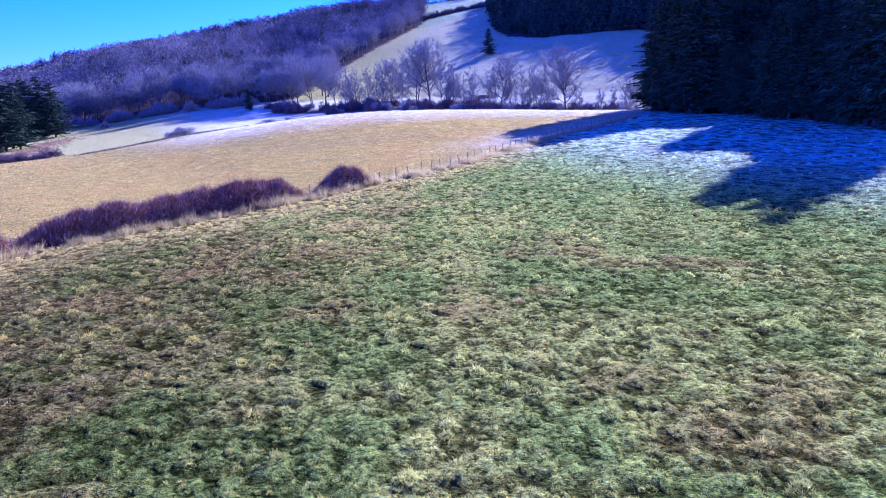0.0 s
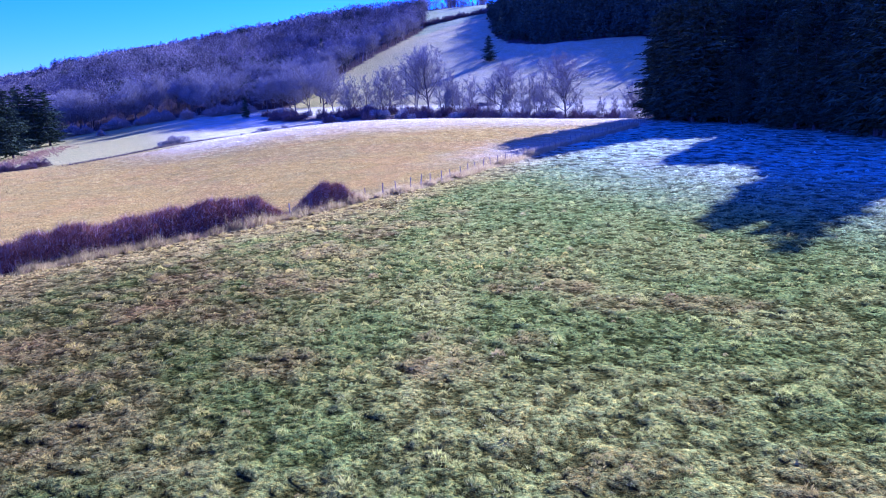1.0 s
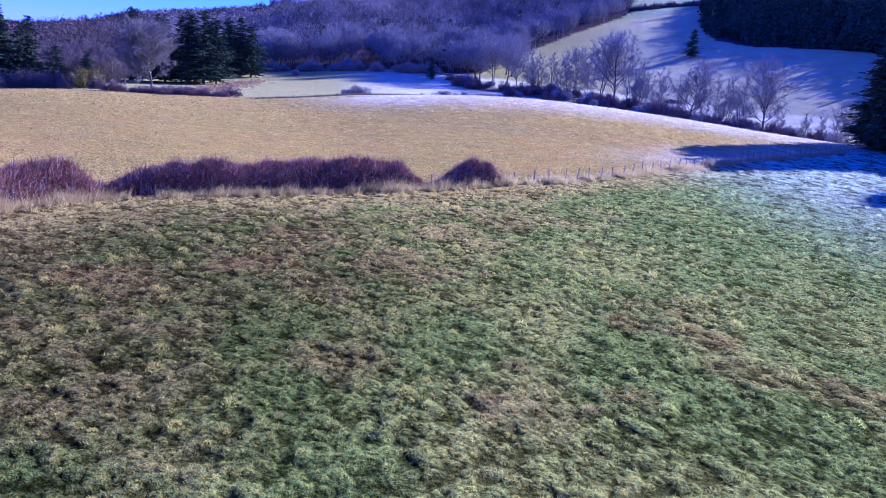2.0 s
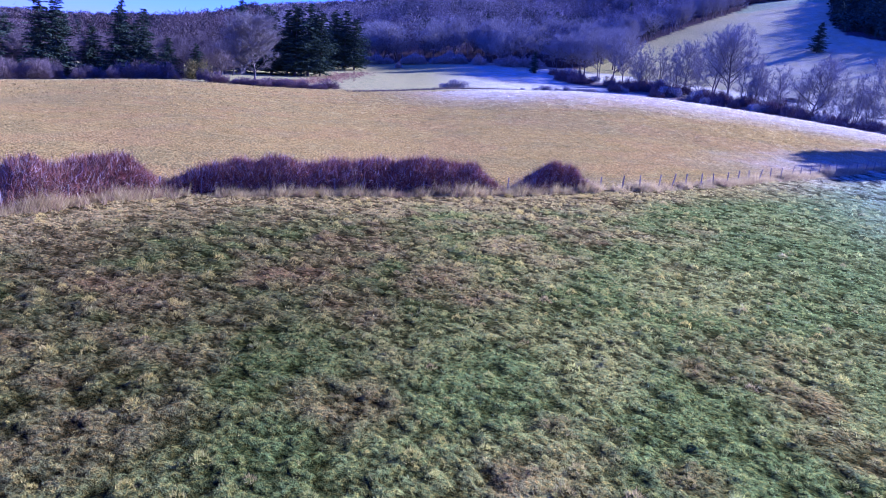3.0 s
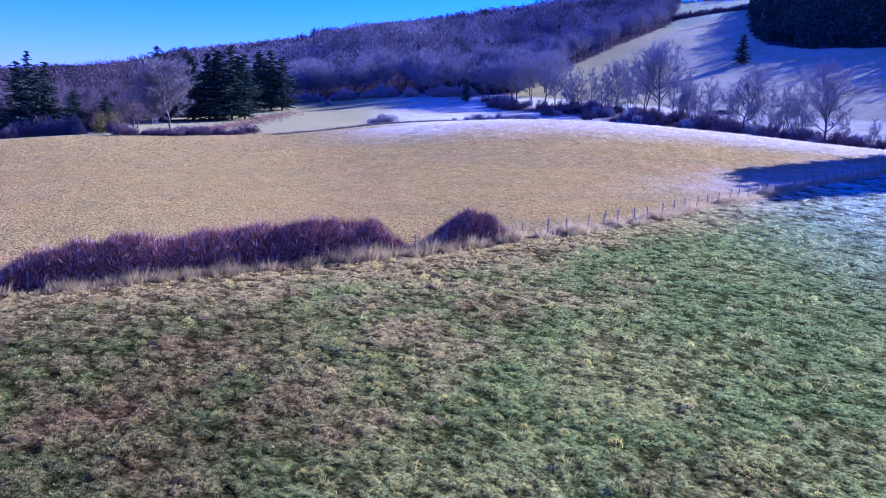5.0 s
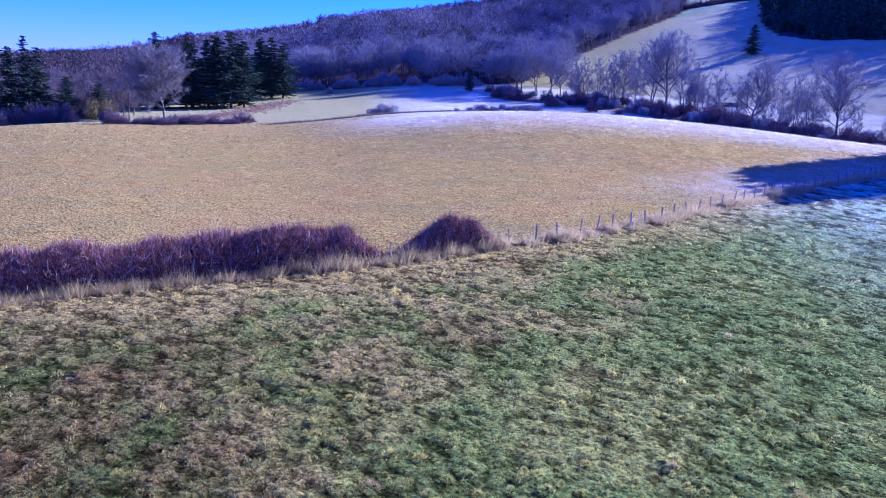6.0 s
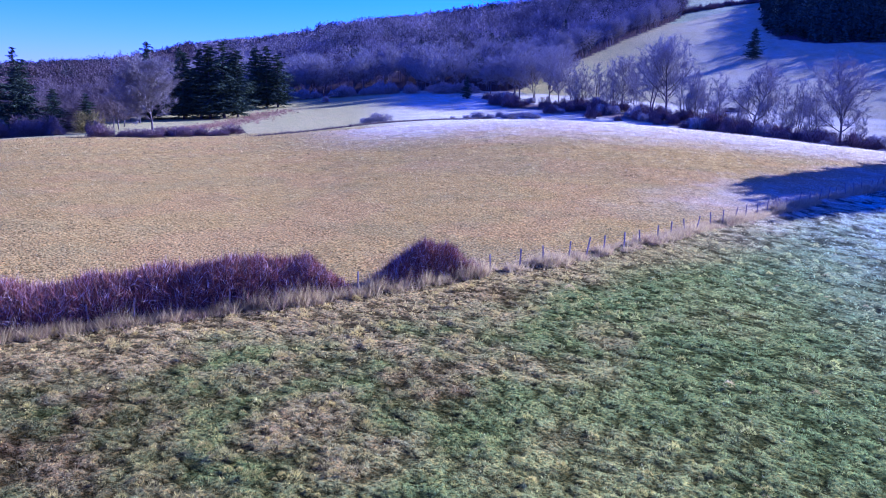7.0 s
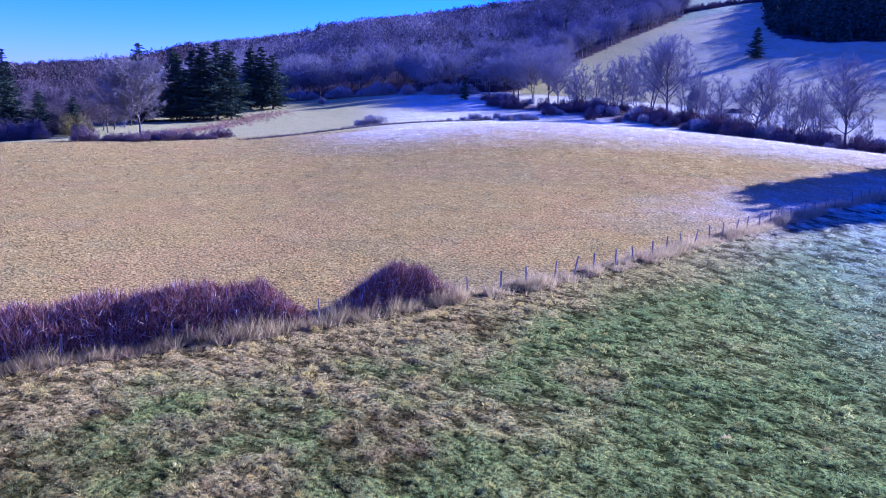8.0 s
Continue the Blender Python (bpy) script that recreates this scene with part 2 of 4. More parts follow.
def land_colour(x, y):
    a, r = polar(x, y)
    b = beyond_fence(x, y) + 1.5 * (noise2(x, y, 3, 5) - 0.5)
    big, mid, small = noise2(x, y, 13, 10), noise2(x, y, 3.2, 11), noise2(x, y, 1.1, 12)
    green = blend(np.array((0.150, 0.190, 0.036)), (0.230, 0.240, 0.050), ease((mid - 0.25) / 0.6))
    green = blend(green, (0.148, 0.205, 0.046), ease((x * 0.6 + (y - 58) * 0.4) / 26) * 0.75)
    dry = ease((0.35 * big + 0.40 * mid + 0.40 * small - 0.42 - (0.009 + 0.010 * ease((y - 52) / 30)) * (x + 2) + 0.014 * np.clip(10 + b, -20, 10)) / 0.5)
    c = blend(green, (0.295, 0.235, 0.072), dry * (0.62 + 0.25 * ease((4 - x) / 16)))
    # left of the near meadow darkened in its colour, in place of lens vignetting
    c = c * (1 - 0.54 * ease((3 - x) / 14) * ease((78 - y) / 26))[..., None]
    c = blend(c, (0.345, 0.275, 0.080), ease((b + 8) / 7) * 0.75)
    c = blend(c, (0.165, 0.105, 0.035), weeds_at(x, y) * (0.2 + 0.4 * small))
    tan = blend(np.array((0.33, 0.243, 0.054)), (0.375, 0.290, 0.076), 0.3 + 0.4 * mid)
    tan = blend(tan, (0.24, 0.20, 0.075), ease((noise2(x, y, 22, 14) - 0.55) / 0.3) * 0.4)
    tan = blend(tan, (0.37, 0.245, 0.075), ease((noise2(x, y, 6, 63) - 0.52) / 0.2) * 0.35)
    tan = blend(tan, (0.235, 0.225, 0.070), ease((noise2(x, y, 4, 64) - 0.55) / 0.2) * 0.25)
    c = blend(c, tan, (b > 0).astype(float))
    cr, fr = along(a, CREST_R), along(a, FOOT_R)
    far = blend(np.array((0.27, 0.275, 0.10)), (0.33, 0.305, 0.125), mid)
    c = blend(c, far, ease((r - cr - 5) / 20))
    c = blend(c, (0.20, 0.26, 0.10), ((r > 575 - 14 * a) & (a < 5) & (a > -8)).astype(float))
    rime = blend(np.array((0.48, 0.57, 0.47)), (0.72, 0.70, 0.60), ease((b + 3) / 4))
    c = c + (rime - c) * (frost_at(x, y) * (0.45 + 0.5 * small))[..., None]
    c = blend(c, (0.11, 0.08, 0.07), ease(1.6 - stream_side(x, y) / 7) * 0.85)
    # dark litter under the woods, which also paints the shade between crowns
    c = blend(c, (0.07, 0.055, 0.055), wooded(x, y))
    return c


def tuft(x, y):
    """How much a spot belongs to a tuft (1) or to the gap between tufts (0)."""
    near = noise2(x, y, 0.21, 22) * 0.6 + noise2(x, y, 0.5, 20) * 0.4
    wide = noise2(x, y, 0.36, 23) * 0.6 + noise2(x, y, 1.0, 24) * 0.4
    w = ease((polar(x, y)[1] - 40) / 45)
    return ease((near + (wide - near) * w - 0.32) / 0.36)


def relief(x, y):
    """Small hummocks of the pasture."""
    fade = np.clip(1.3 - polar(x, y)[1] / 150, 0, 1)
    close = np.clip(1.6 - polar(x, y)[1] / 60, 0, 1)
    fade, close = fade * (1 - 0.6 * frost_at(x, y)), close * (1 - 0.6 * frost_at(x, y))
    return ((noise2(x, y, 0.85, 26) - 0.5) * 0.07 + (noise2(x, y, 2.4, 21) - 0.5) * 0.09) * fade + (tuft(x, y) - 0.5) * 0.10 * close


def clod(x, y):
    """Matted clumps (1) and thin places (0) of the dry field."""
    return ease((noise2(x, y, 0.42, 61) * 0.65 + noise2(x, y, 1.2, 62) * 0.35 - 0.25) / 0.5)


# ---- the ground, one sheet to the horizon ----
def make_ground():
    bearings = np.radians(np.r_[np.arange(-180, -40, 4.0), np.arange(-38, 50, 0.28), np.arange(50, 70, 0.5), np.arange(70, 180, 4.0)])
    radii = np.r_[np.arange(1, 12, 1.5), np.arange(12, 30, 0.3), np.arange(30, 92, 0.22), np.geomspace(92.4, 200, 130), np.geomspace(202, 720, 150), np.geomspace(735, 4200, 44)]
    B, R = np.meshgrid(bearings, radii, indexing="ij")
    x, y = (5.0 - R * np.sin(B)).ravel(), (4.0 + R * np.cos(B)).ravel()
    z = terrain(x, y)
    sheet = (ease((R - 6) / 8) * ease((B - math.radians(-39)) / 0.05) * ease((math.radians(51) - B) / 0.05)).ravel()
    z = z + relief(x, y) * sheet
    nb, nr = len(bearings), len(radii)
    i, j = np.meshgrid(np.arange(nb), np.arange(nr - 1), indexing="ij")
    i, j = i.ravel(), j.ravel()
    k = (i + 1) % nb
    faces = np.c_[i * nr + j, i * nr + j + 1, k * nr + j + 1, k * nr + j]
    hub = len(x)
    verts = np.r_[np.c_[x, y, z], [(5.0, 4.0, float(terrain(5.0, 4.0)))]]
    # darker thatch under the blades, with shade painted into the gaps between tufts
    thatch_shade = np.where(beyond_fence(x, y) > 0, 0.76 + 0.1 * clod(x, y), 0.56 + 0.75 * (tuft(x, y) - 0.5) * sheet)
    # this darkening fades out between 130 and 190 m
    thatch_shade = 1 - ease((190 - polar(x, y)[1]) / 60) * (1 - thatch_shade)
    me = mesh_of("ground", verts, faces, SOIL, np.r_[land_colour(x, y) * thatch_shade[:, None], [(0.1, 0.12, 0.04)]], smooth=True)
    bm = bmesh.new()
    bm.from_mesh(me)
    bm.verts.ensure_lookup_table()
    for q in range(nb):
        bm.faces.new((bm.verts[hub], bm.verts[q * nr], bm.verts[((q + 1) % nb) * nr]))
    bmesh.ops.recalc_face_normals(bm, faces=bm.faces)
    bm.to_mesh(me)
    bm.free()
    return tagged(new("ground", me), "rolling winter pasture, green and straw, frosted in places", "ground", kind="structure")


ground = make_ground()


# ---- grass ----
def blades(x, y, z, count, height, radius, width, lean, colour, seed, dome=0.0, splay=0.7):
    """Clumps of single-triangle blades, on a dome if given: arrays over clumps. Returns verts, faces and tints."""
    g = np.random.default_rng(seed)
    n = len(x)
    rep = lambda v: np.repeat(v, count)
    N = n * count
    turn, out = g.random(N) * 2 * np.pi, np.sqrt(g.random(N))
    bx, by = rep(x) + np.cos(turn) * out * rep(radius), rep(y) + np.sin(turn) * out * rep(radius)
    bz = rep(z) - 0.03 + dome * rep(height) * (1 - out ** 2)
    h = rep(height) * (0.35 + 0.85 * g.random(N)) * (1.15 - 0.6 * out)
    fall = rep(lean) * (0.3 + g.random(N)) * rep(height)
    way = turn + g.normal(0, splay, N)
    side = g.random(N) * 2 * np.pi
    w = rep(width) * (0.6 + 0.8 * g.random(N)) / 2
    v = np.empty((N, 3, 3))
    v[:, 0] = np.c_[bx - np.cos(side) * w, by - np.sin(side) * w, bz]
    v[:, 1] = np.c_[bx + np.cos(side) * w, by + np.sin(side) * w, bz]
    v[:, 2] = np.c_[bx + np.cos(way) * fall, by + np.sin(way) * fall, bz + h]
    c = np.repeat(colour, count * 3, axis=0)
    return v.reshape(-1, 3), np.arange(N * 3).reshape(-1, 3), c


# spots from which the pasture spreads: x, y, bearing to the left
SPREAD = [(3.3, 15, 2), (5, 15, -16), (4.8, 20, 3), (6, 25, 18), (6.6, 31, 26), (6.6, 41, 22), (6.8, 52, 22)]


def scatter(n, r0, r1, power, seed):
    """Plan points in sectors round the spots, thinning outwards, and their distances."""
    g = np.random.default_rng(seed)
    k = g.integers(0, len(SPREAD), n)
    hub = np.array(SPREAD, float)[k]
    r = (r0 ** power + g.random(n) * (r1 ** power - r0 ** power)) ** (1 / power)
    b = np.radians(hub[:, 2] - 38 + 76 * g.random(n))
    return hub[:, 0] - r * np.sin(b), hub[:, 1] + r * np.cos(b), r


def make_meadow_grass():
    x, y, r = scatter(240000, 11, 150, 0.7, 31)
    g = np.random.default_rng(32)
    keep = (beyond_fence(x, y) < 0) & (g.random(len(x)) < 0.08 + 0.92 * tuft(x, y) ** 1.5)
    x, y, r = x[keep], y[keep], r[keep]
    k, n = tuft(x, y), len(x)
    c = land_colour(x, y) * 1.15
    c = blend(c, (0.45, 0.36, 0.055), (g.random(n) < 0.10 + 0.25 * k) * 0.7 * (1 - 0.7 * frost_at(x, y)) * ease((20 - x) / 32))
    calm = 1 - 0.75 * frost_at(x, y)
    # blades in the gaps painted darker, as shade between the tufts
    c = c * (1 + (0.75 * (k - 0.5) + 1.1 * (g.random(n) - 0.5)) * calm)[:, None]
    size = np.clip(r / 39, 0.6, 2.6)
    height = (0.035 + 0.055 * k + 0.03 * g.random(n)) * (0.75 + 0.3 * size)
    v, f, t = blades(x, y, terrain(x, y) + relief(x, y), 9, height, 0.13 * size, 0.026 * size, np.full(n, 0.7), c, 35, splay=2.5)
    ob = new("meadow_grass", mesh_of("meadow_grass", v, f, GRASS, t))
    tagged(ob, "short winter grass, green turning straw with frost", "grass", kind="stuff")


def tussock_tint(x, y, g):
    n = len(x)
    kind, cool = g.random(n), frost_at(x, y)
    warm = ease((noise2(x, y, 5, 16) * 0.6 + noise2(x, y, 15, 17) * 0.6 - 0.38 - 0.010 * (x - 2)) / 0.45)
    c = land_colour(x, y) * 1.55
    c = blend(c, (0.43, 0.335, 0.052), (0.35 + 0.55 * warm * g.random(n)) * (1 - 0.75 * cool))
    c = blend(c, (0.36, 0.22, 0.09), (kind > 0.97) * 0.5)
    c = blend(c, (0.175, 0.112, 0.038), weeds_at(x, y) * 0.45)
    return c * (0.75 + 0.5 * g.random((n, 1)))


def make_tussocks(name, count, r0, r1, power, per, thick, grow, seed):
    """Domed tussocks of coarse grass."""
    x, y, r = scatter(count, r0, r1, power, seed)
    g = np.random.default_rng(seed + 1)
    keep = (beyond_fence(x, y) < -0.3) & (g.random(len(x)) < 0.35 + 1.0 * ease((noise2(x, y, 5, 34) * 0.6 + noise2(x, y, 14, 18) * 0.5 - 0.3) / 0.5))
    x, y = x[keep], y[keep]
    n = len(x)
    c = tussock_tint(x, y, g)
    size = (0.5 + 1.1 * g.random(n) ** 3) * grow
    z = terrain(x, y) + relief(x, y)
    v, f, t = blades(x, y, z, per, 0.10 * size, 0.18 * size, thick * size, np.full(n, 0.7), c * 1.2, seed + 3, 1.5, 1.1)
    ob = new(name, mesh_of(name, v, f, GRASS, t))
    tagged(ob, "coarse domed grass tussocks, straw and green, frosted", "grass", kind="stuff")


def make_field_grass():
    x, y, r = scatter(190000, 30, 230, 1.0, 41)
    keep = (beyond_fence(x, y) > 0) & (polar(x, y)[1] < along(polar(x, y)[0], CREST_R) + 15) & (np.random.default_rng(43).random(len(x)) < 0.25 + 0.75 * clod(x, y))
    x, y, r = x[keep], y[keep], r[keep]
    g = np.random.default_rng(42)
    n = len(x)
    calm = 1 - 0.75 * frost_at(x, y)[:, None]
    c = land_colour(x, y) * (1.08 + (1.0 * (g.random((n, 1)) - 0.5) + 0.9 * (clod(x, y)[:, None] - 0.6)) * calm)
    c = blend(c, (0.50, 0.38, 0.13), (g.random(n) < 0.2) * 0.6 * calm[:, 0])
    size = np.clip(r / 70, 0.7, 2.2)
    z = terrain(x, y) + relief(x, y)
    v, f, t = blades(x, y, z, 4, (0.07 + 0.12 * g.random(n) ** 2) * size, 0.16 * size, 0.06 * size, np.full(n, 0.9), c, 45, splay=1.6)
    ob = new("dry_field_grass", mesh_of("dry_field_grass", v, f, GRASS, t))
    tagged(ob, "dry tan stubble grass covering the field behind the fence", "grass", kind="stuff")


make_meadow_grass()
make_tussocks("tall_tussocks", 4400, 11, 90, 1.2, 110, 0.019, 1.08, 236)
make_tussocks("grass_tussocks", 4000, 11, 80, 1.1, 55, 0.018, 0.8, 36)
make_tussocks("small_tussocks", 9000, 60, 165, 1.2, 24, 0.045, 0.9, 136)
make_field_grass()


# ---- trees ----
def tubes(segs, sides=5):
    """Tapered tubes from rows p0, p1, r0, r1."""
    vs, fs = [], []
    for p0, p1, r0, r1 in segs:
        d = (p1 - p0).normalized()
        u = d.orthogonal().normalized()
        w = d.cross(u)
        base = len(vs)
        for p, r in ((p0, r0), (p1, r1)):
            for k in range(sides):
                q = 2 * math.pi * k / sides
                vs.append(p + (u * math.cos(q) + w * math.sin(q)) * r)
        for k in range(sides):
            m = (k + 1) % sides
            fs.append((base + k, base + m, base + sides + m, base + sides + k))
    return np.array([tuple(v) for v in vs]), np.array(fs)


def slivers(start, way, length, width, g, face=None):
    """Thin triangles, for twigs; face: the way that each one turns its flat side."""
    n = len(start)
    side = np.cross(way, g.normal(size=(n, 3)) if face is None else face)
    side /= np.linalg.norm(side, axis=1, keepdims=True) + 1e-9
    w = (width * (0.6 + 0.8 * g.random(n)))[:, None] / 2
    v = np.empty((n, 3, 3))
    v[:, 0], v[:, 1], v[:, 2] = start - side * w, start + side * w, start + way * length[:, None]
    return v.reshape(-1, 3), np.arange(3 * n).reshape(-1, 3)


def bare_tree(height, spread, seed, stems=1, clear=0.25, twigs=2600, width=0.075, limbs=15):
    """A leafless broadleaf: trunk and limbs, and a crown of twigs. Base at the origin."""
    r = random.Random(seed)
    segs, tips = [], []

    def branch(p, d, length, rad, level):
        steps = 3
        for s in range(steps):
            d = (d + Vector((r.gauss(0, 0.14), r.gauss(0, 0.14), r.gauss(0.06, 0.1)))).normalized()
            e = p + d * (length / steps)
            segs.append((p.copy(), e.copy(), rad, rad * 0.72))
            tips.append((p.lerp(e, r.random()), d.copy(), level, length))
            p, rad = e, rad * 0.72
            if level < 3:
                for _ in range(2 if level == 1 else 1):
                    side = Vector((r.gauss(0, 1), r.gauss(0, 1), r.gauss(0.15, 0.5))).normalized()
                    branch(p, (d * 0.75 + side * 0.75).normalized(), length * r.uniform(0.4, 0.6), rad * 0.7, level + 1)
        tips.append((p.copy(), d.copy(), level, length))

    for s in range(stems):
        p = Vector((r.uniform(-0.5, 0.5) * (stems - 1), r.uniform(-0.5, 0.5) * (stems - 1), -0.2))
        d = Vector((r.gauss(0, 0.04 if stems == 1 else 0.12), r.gauss(0, 0.04 if stems == 1 else 0.12), 1)).normalized()
        rad, n = height * 0.017 / stems ** 0.4, 9
        tall = height * 0.82 * r.uniform(0.8, 1.0)
        for k in range(n):
            e = p + d * (tall / n)
            d = (d + Vector((r.gauss(0, 0.09), r.gauss(0, 0.09), 0.12))).normalized()
            segs.append((p.copy(), e.copy(), rad, rad * 0.86))
            p, rad = e, rad * 0.86
            u = (k + 1) / n
            if u >= clear:
                for _ in range(max(1, round(limbs / stems / (n * (1 - clear))))):
                    q, up = r.uniform(0, 2 * math.pi), r.uniform(0.35, 0.95) + 0.35 * u
                    out = Vector((math.cos(q), math.sin(q), up)).normalized()
                    branch(p, out, height * spread * r.uniform(0.75, 1.15) * (1.05 - 0.62 * abs(u - 0.38) / 0.62), rad * r.uniform(0.45, 0.6), 1)
        branch(p, d, height * 0.18, rad * 0.8, 2)
    v, f = tubes([q for q in segs if q[2] > 0.014], 4)
    g = np.random.default_rng(seed)
    tips = [q for q in tips if q[2] >= 2]
    weight = np.array([q[3] for q in tips]) ** 1.5
    idx = g.choice(len(tips), twigs, p=weight / weight.sum())
    start = np.array([tuple(tips[i][0]) for i in idx]) + g.normal(0, 0.12, (twigs, 3))
    way = np.array([tuple(tips[i][1]) for i in idx]) + g.normal(0, 0.5, (twigs, 3)) + np.array((0, 0, 0.1))
    way /= np.linalg.norm(way, axis=1, keepdims=True)
    tv, tf = slivers(start, way, height * (0.035 + 0.06 * g.random(twigs)), width, g)
    top = max(v[:, 2].max(), np.percentile(tv[:, 2], 99.5))
    return v * height / top, f, tv * height / top, tf


def tree_thing(name, label, trunk, crown):
    ob = new(name)
    tagged(ob, label, "tree")
    part("trunk", trunk, ob)
    part("crown", crown, ob)
    return ob


def fir_mesh(height, seed, wide=0.17, low=0.1, ragged=0.62):
    """A conifer: a straight trunk and sprays of needles along drooping branches."""
    g = np.random.default_rng(seed)
    starts, ways, lens = [], [], []
    z = low * height
    while z < height * 0.985:
        u = (z - low * height) / (height * (1 - low))
        reach = 0.86 * height * wide * (1 - u) ** 0.58 * (0.7 + 0.3 * min(1, u * 8)) + 0.2
        for k in range(int(5 + 6 * (1 - u))):
            q, L, tip = g.random() * 2 * np.pi, reach * (1 - ragged * g.random()) * (0.55 + 0.55 * g.random()), g.normal(0, 0.15)
            m = 24
            zb = z + height * 0.02 * g.normal()
            along_it = (np.arange(m) + g.random(m)) / m
            droop = (-0.32 + tip) * along_it * L * (1 - u * 0.7) + 0.16 * along_it ** 2 * L
            starts.append(np.c_[np.cos(q) * L * along_it, np.sin(q) * L * along_it, zb + droop])
            qq = q + g.normal(0, 1.0, m)
            ways.append(np.c_[np.cos(qq), np.sin(qq), -0.35 + 0.4 * g.normal(size=m)])
            lens.append((0.16 * L + 0.3) * (0.6 + 0.8 * g.random(m)))
        z += height * (0.013 + 0.012 * g.random())
    ways = np.concatenate(ways)
    ways /= np.linalg.norm(ways, axis=1, keepdims=True)
    nv, nf = slivers(np.concatenate(starts), ways, np.concatenate(lens), height * 0.0105, g)
    trunk = tubes([(Vector((0, 0, -0.3)), Vector((0, 0, height * 0.5)), height * 0.014, height * 0.008), (Vector((0, 0, height * 0.5)), Vector((0, 0, height * 0.97)), height * 0.008, 0.02)], 6)
    return mesh_of("fir_trunk", *trunk, BARK), mesh_of("fir_crown", nv, nf, NEEDLE)


def put(kind, x, y, height, of, turn=0.0, wide=1.0):
    """A copy of a tree built at the height of, set on the ground."""
    k = height / of
    return copy_thing(kind, pose(x, y, float(terrain(x, y)) - 0.1, 0, 0, turn) @ Matrix.Diagonal((k * wide, k * wide, k, 1)))


def bare_kind(name, label, height, spread, seed, twig=TWIG, **more):
    v, f, tv, tf = bare_tree(height, spread, seed, **more)
    return tree_thing(name, label, mesh_of("trunk", v, f, BARK, smooth=True), mesh_of("crown", tv, tf, twig))


# ---- placing the trees ----
oak = bare_kind("oak_tree", "broad leafless oak with a dense grey crown beside the field", 20, 0.46, 5, clear=0.2, twigs=46000, width=0.05, twig=PALE_TWIG, limbs=40)
oak.matrix_basis = pose(-122.5, 185, float(terrain(-122.5, 185)) - 0.1) @ Matrix.Diagonal((0.92, 0.92, 0.88, 1))
TREE_LABEL = "bare leafless tree with thin grey branches along the stream"
kinds = [bare_kind("bare_tree", TREE_LABEL, 20, s, seed, stems=st, clear=cl, twigs=tw, width=0.042, limbs=20)
         for s, seed, st, cl, tw in ((0.30, 11, 1, 0.16, 9000), (0.36, 12, 1, 0.14, 10000), (0.15, 13, 4, 0.2, 6000), (0.2, 14, 3, 0.2, 6000), (0.42, 15, 2, 0.12, 12000))]
SPOTS = [(-31.8, 322, 18.5, 1), (-20, 306, 25, 4), (-14.5, 302, 26, 1), (-46, 325, 15.5, 2), (-41, 324, 15.5, 3), (-36.5, 323, 15, 2), (-8, 296, 17, 2), (-5.5, 295, 15, 3), (2, 285, 15.5, 2), (12.2, 267, 19.5, 0), (14.5, 266, 15, 3),
         (20, 258, 16, 2), (22.5, 257, 15, 3), (26, 252, 16, 3), (31.5, 248, 22, 0), (35, 246, 9, 2), (41, 244, 8, 3), (50, 245, 11, 2), (52.5, 244, 10.5, 3), (55, 243, 11, 2), (57.5, 241, 12, 3), (46, 246, 8, 2), (-52, 327, 15, 3),
         (-62, 335, 17.5, 1), (-68, 335.5, 18.5, 4), (-75, 338, 16.5, 0), (-81, 340, 15.5, 1), (-79, 346, 17, 4), (-88, 340, 15, 1), (-57, 330, 16, 0), (-49, 322, 13, 2), (-26, 314, 13, 3), (-150, 122, 20, 1), (-158, 128, 18, 4), (-163, 110, 21, 0), (-2, 291, 12, 2), (8, 273, 11, 3)]
brown_kinds = [bare_kind("bare_tree", "bare leafless brown tree among conifers beyond the field", 20, s, seed, stems=st, clear=0.12, twigs=tw, width=0.05, limbs=20, twig=DARK_TWIG)
               for s, seed, st, tw in ((0.34, 111, 1, 10000), (0.22, 113, 3, 8000), (0.40, 115, 2, 11000))]
for k, spot in zip(brown_kinds, ((-170, 215), (-182, 206), (-164, 224))):
    k.matrix_basis = pose(*spot, float(terrain(*spot))) @ Matrix.Diagonal((0.7, 0.7, 0.7, 1))
    tagged(k, group="trees at the field's end")
spin = random.Random(3)
for i, (x, y, h, k) in enumerate(SPOTS):
    tagged(put(kinds[k], x, y, h, 20, spin.uniform(0, 360), spin.uniform(0.9, 1.1)), group="trees along the stream")
for k in kinds:
    k.matrix_basis = pose(*{0: (-105, 345), 1: (-112, 338), 2: (-33, 316), 3: (-4, 300), 4: (-118, 350)}[kinds.index(k)], 0)
    k.location.z = float(terrain(k.location.x, k.location.y))
    k.scale = (0.8, 0.8, 0.8)
    tagged(k, group="trees along the stream")

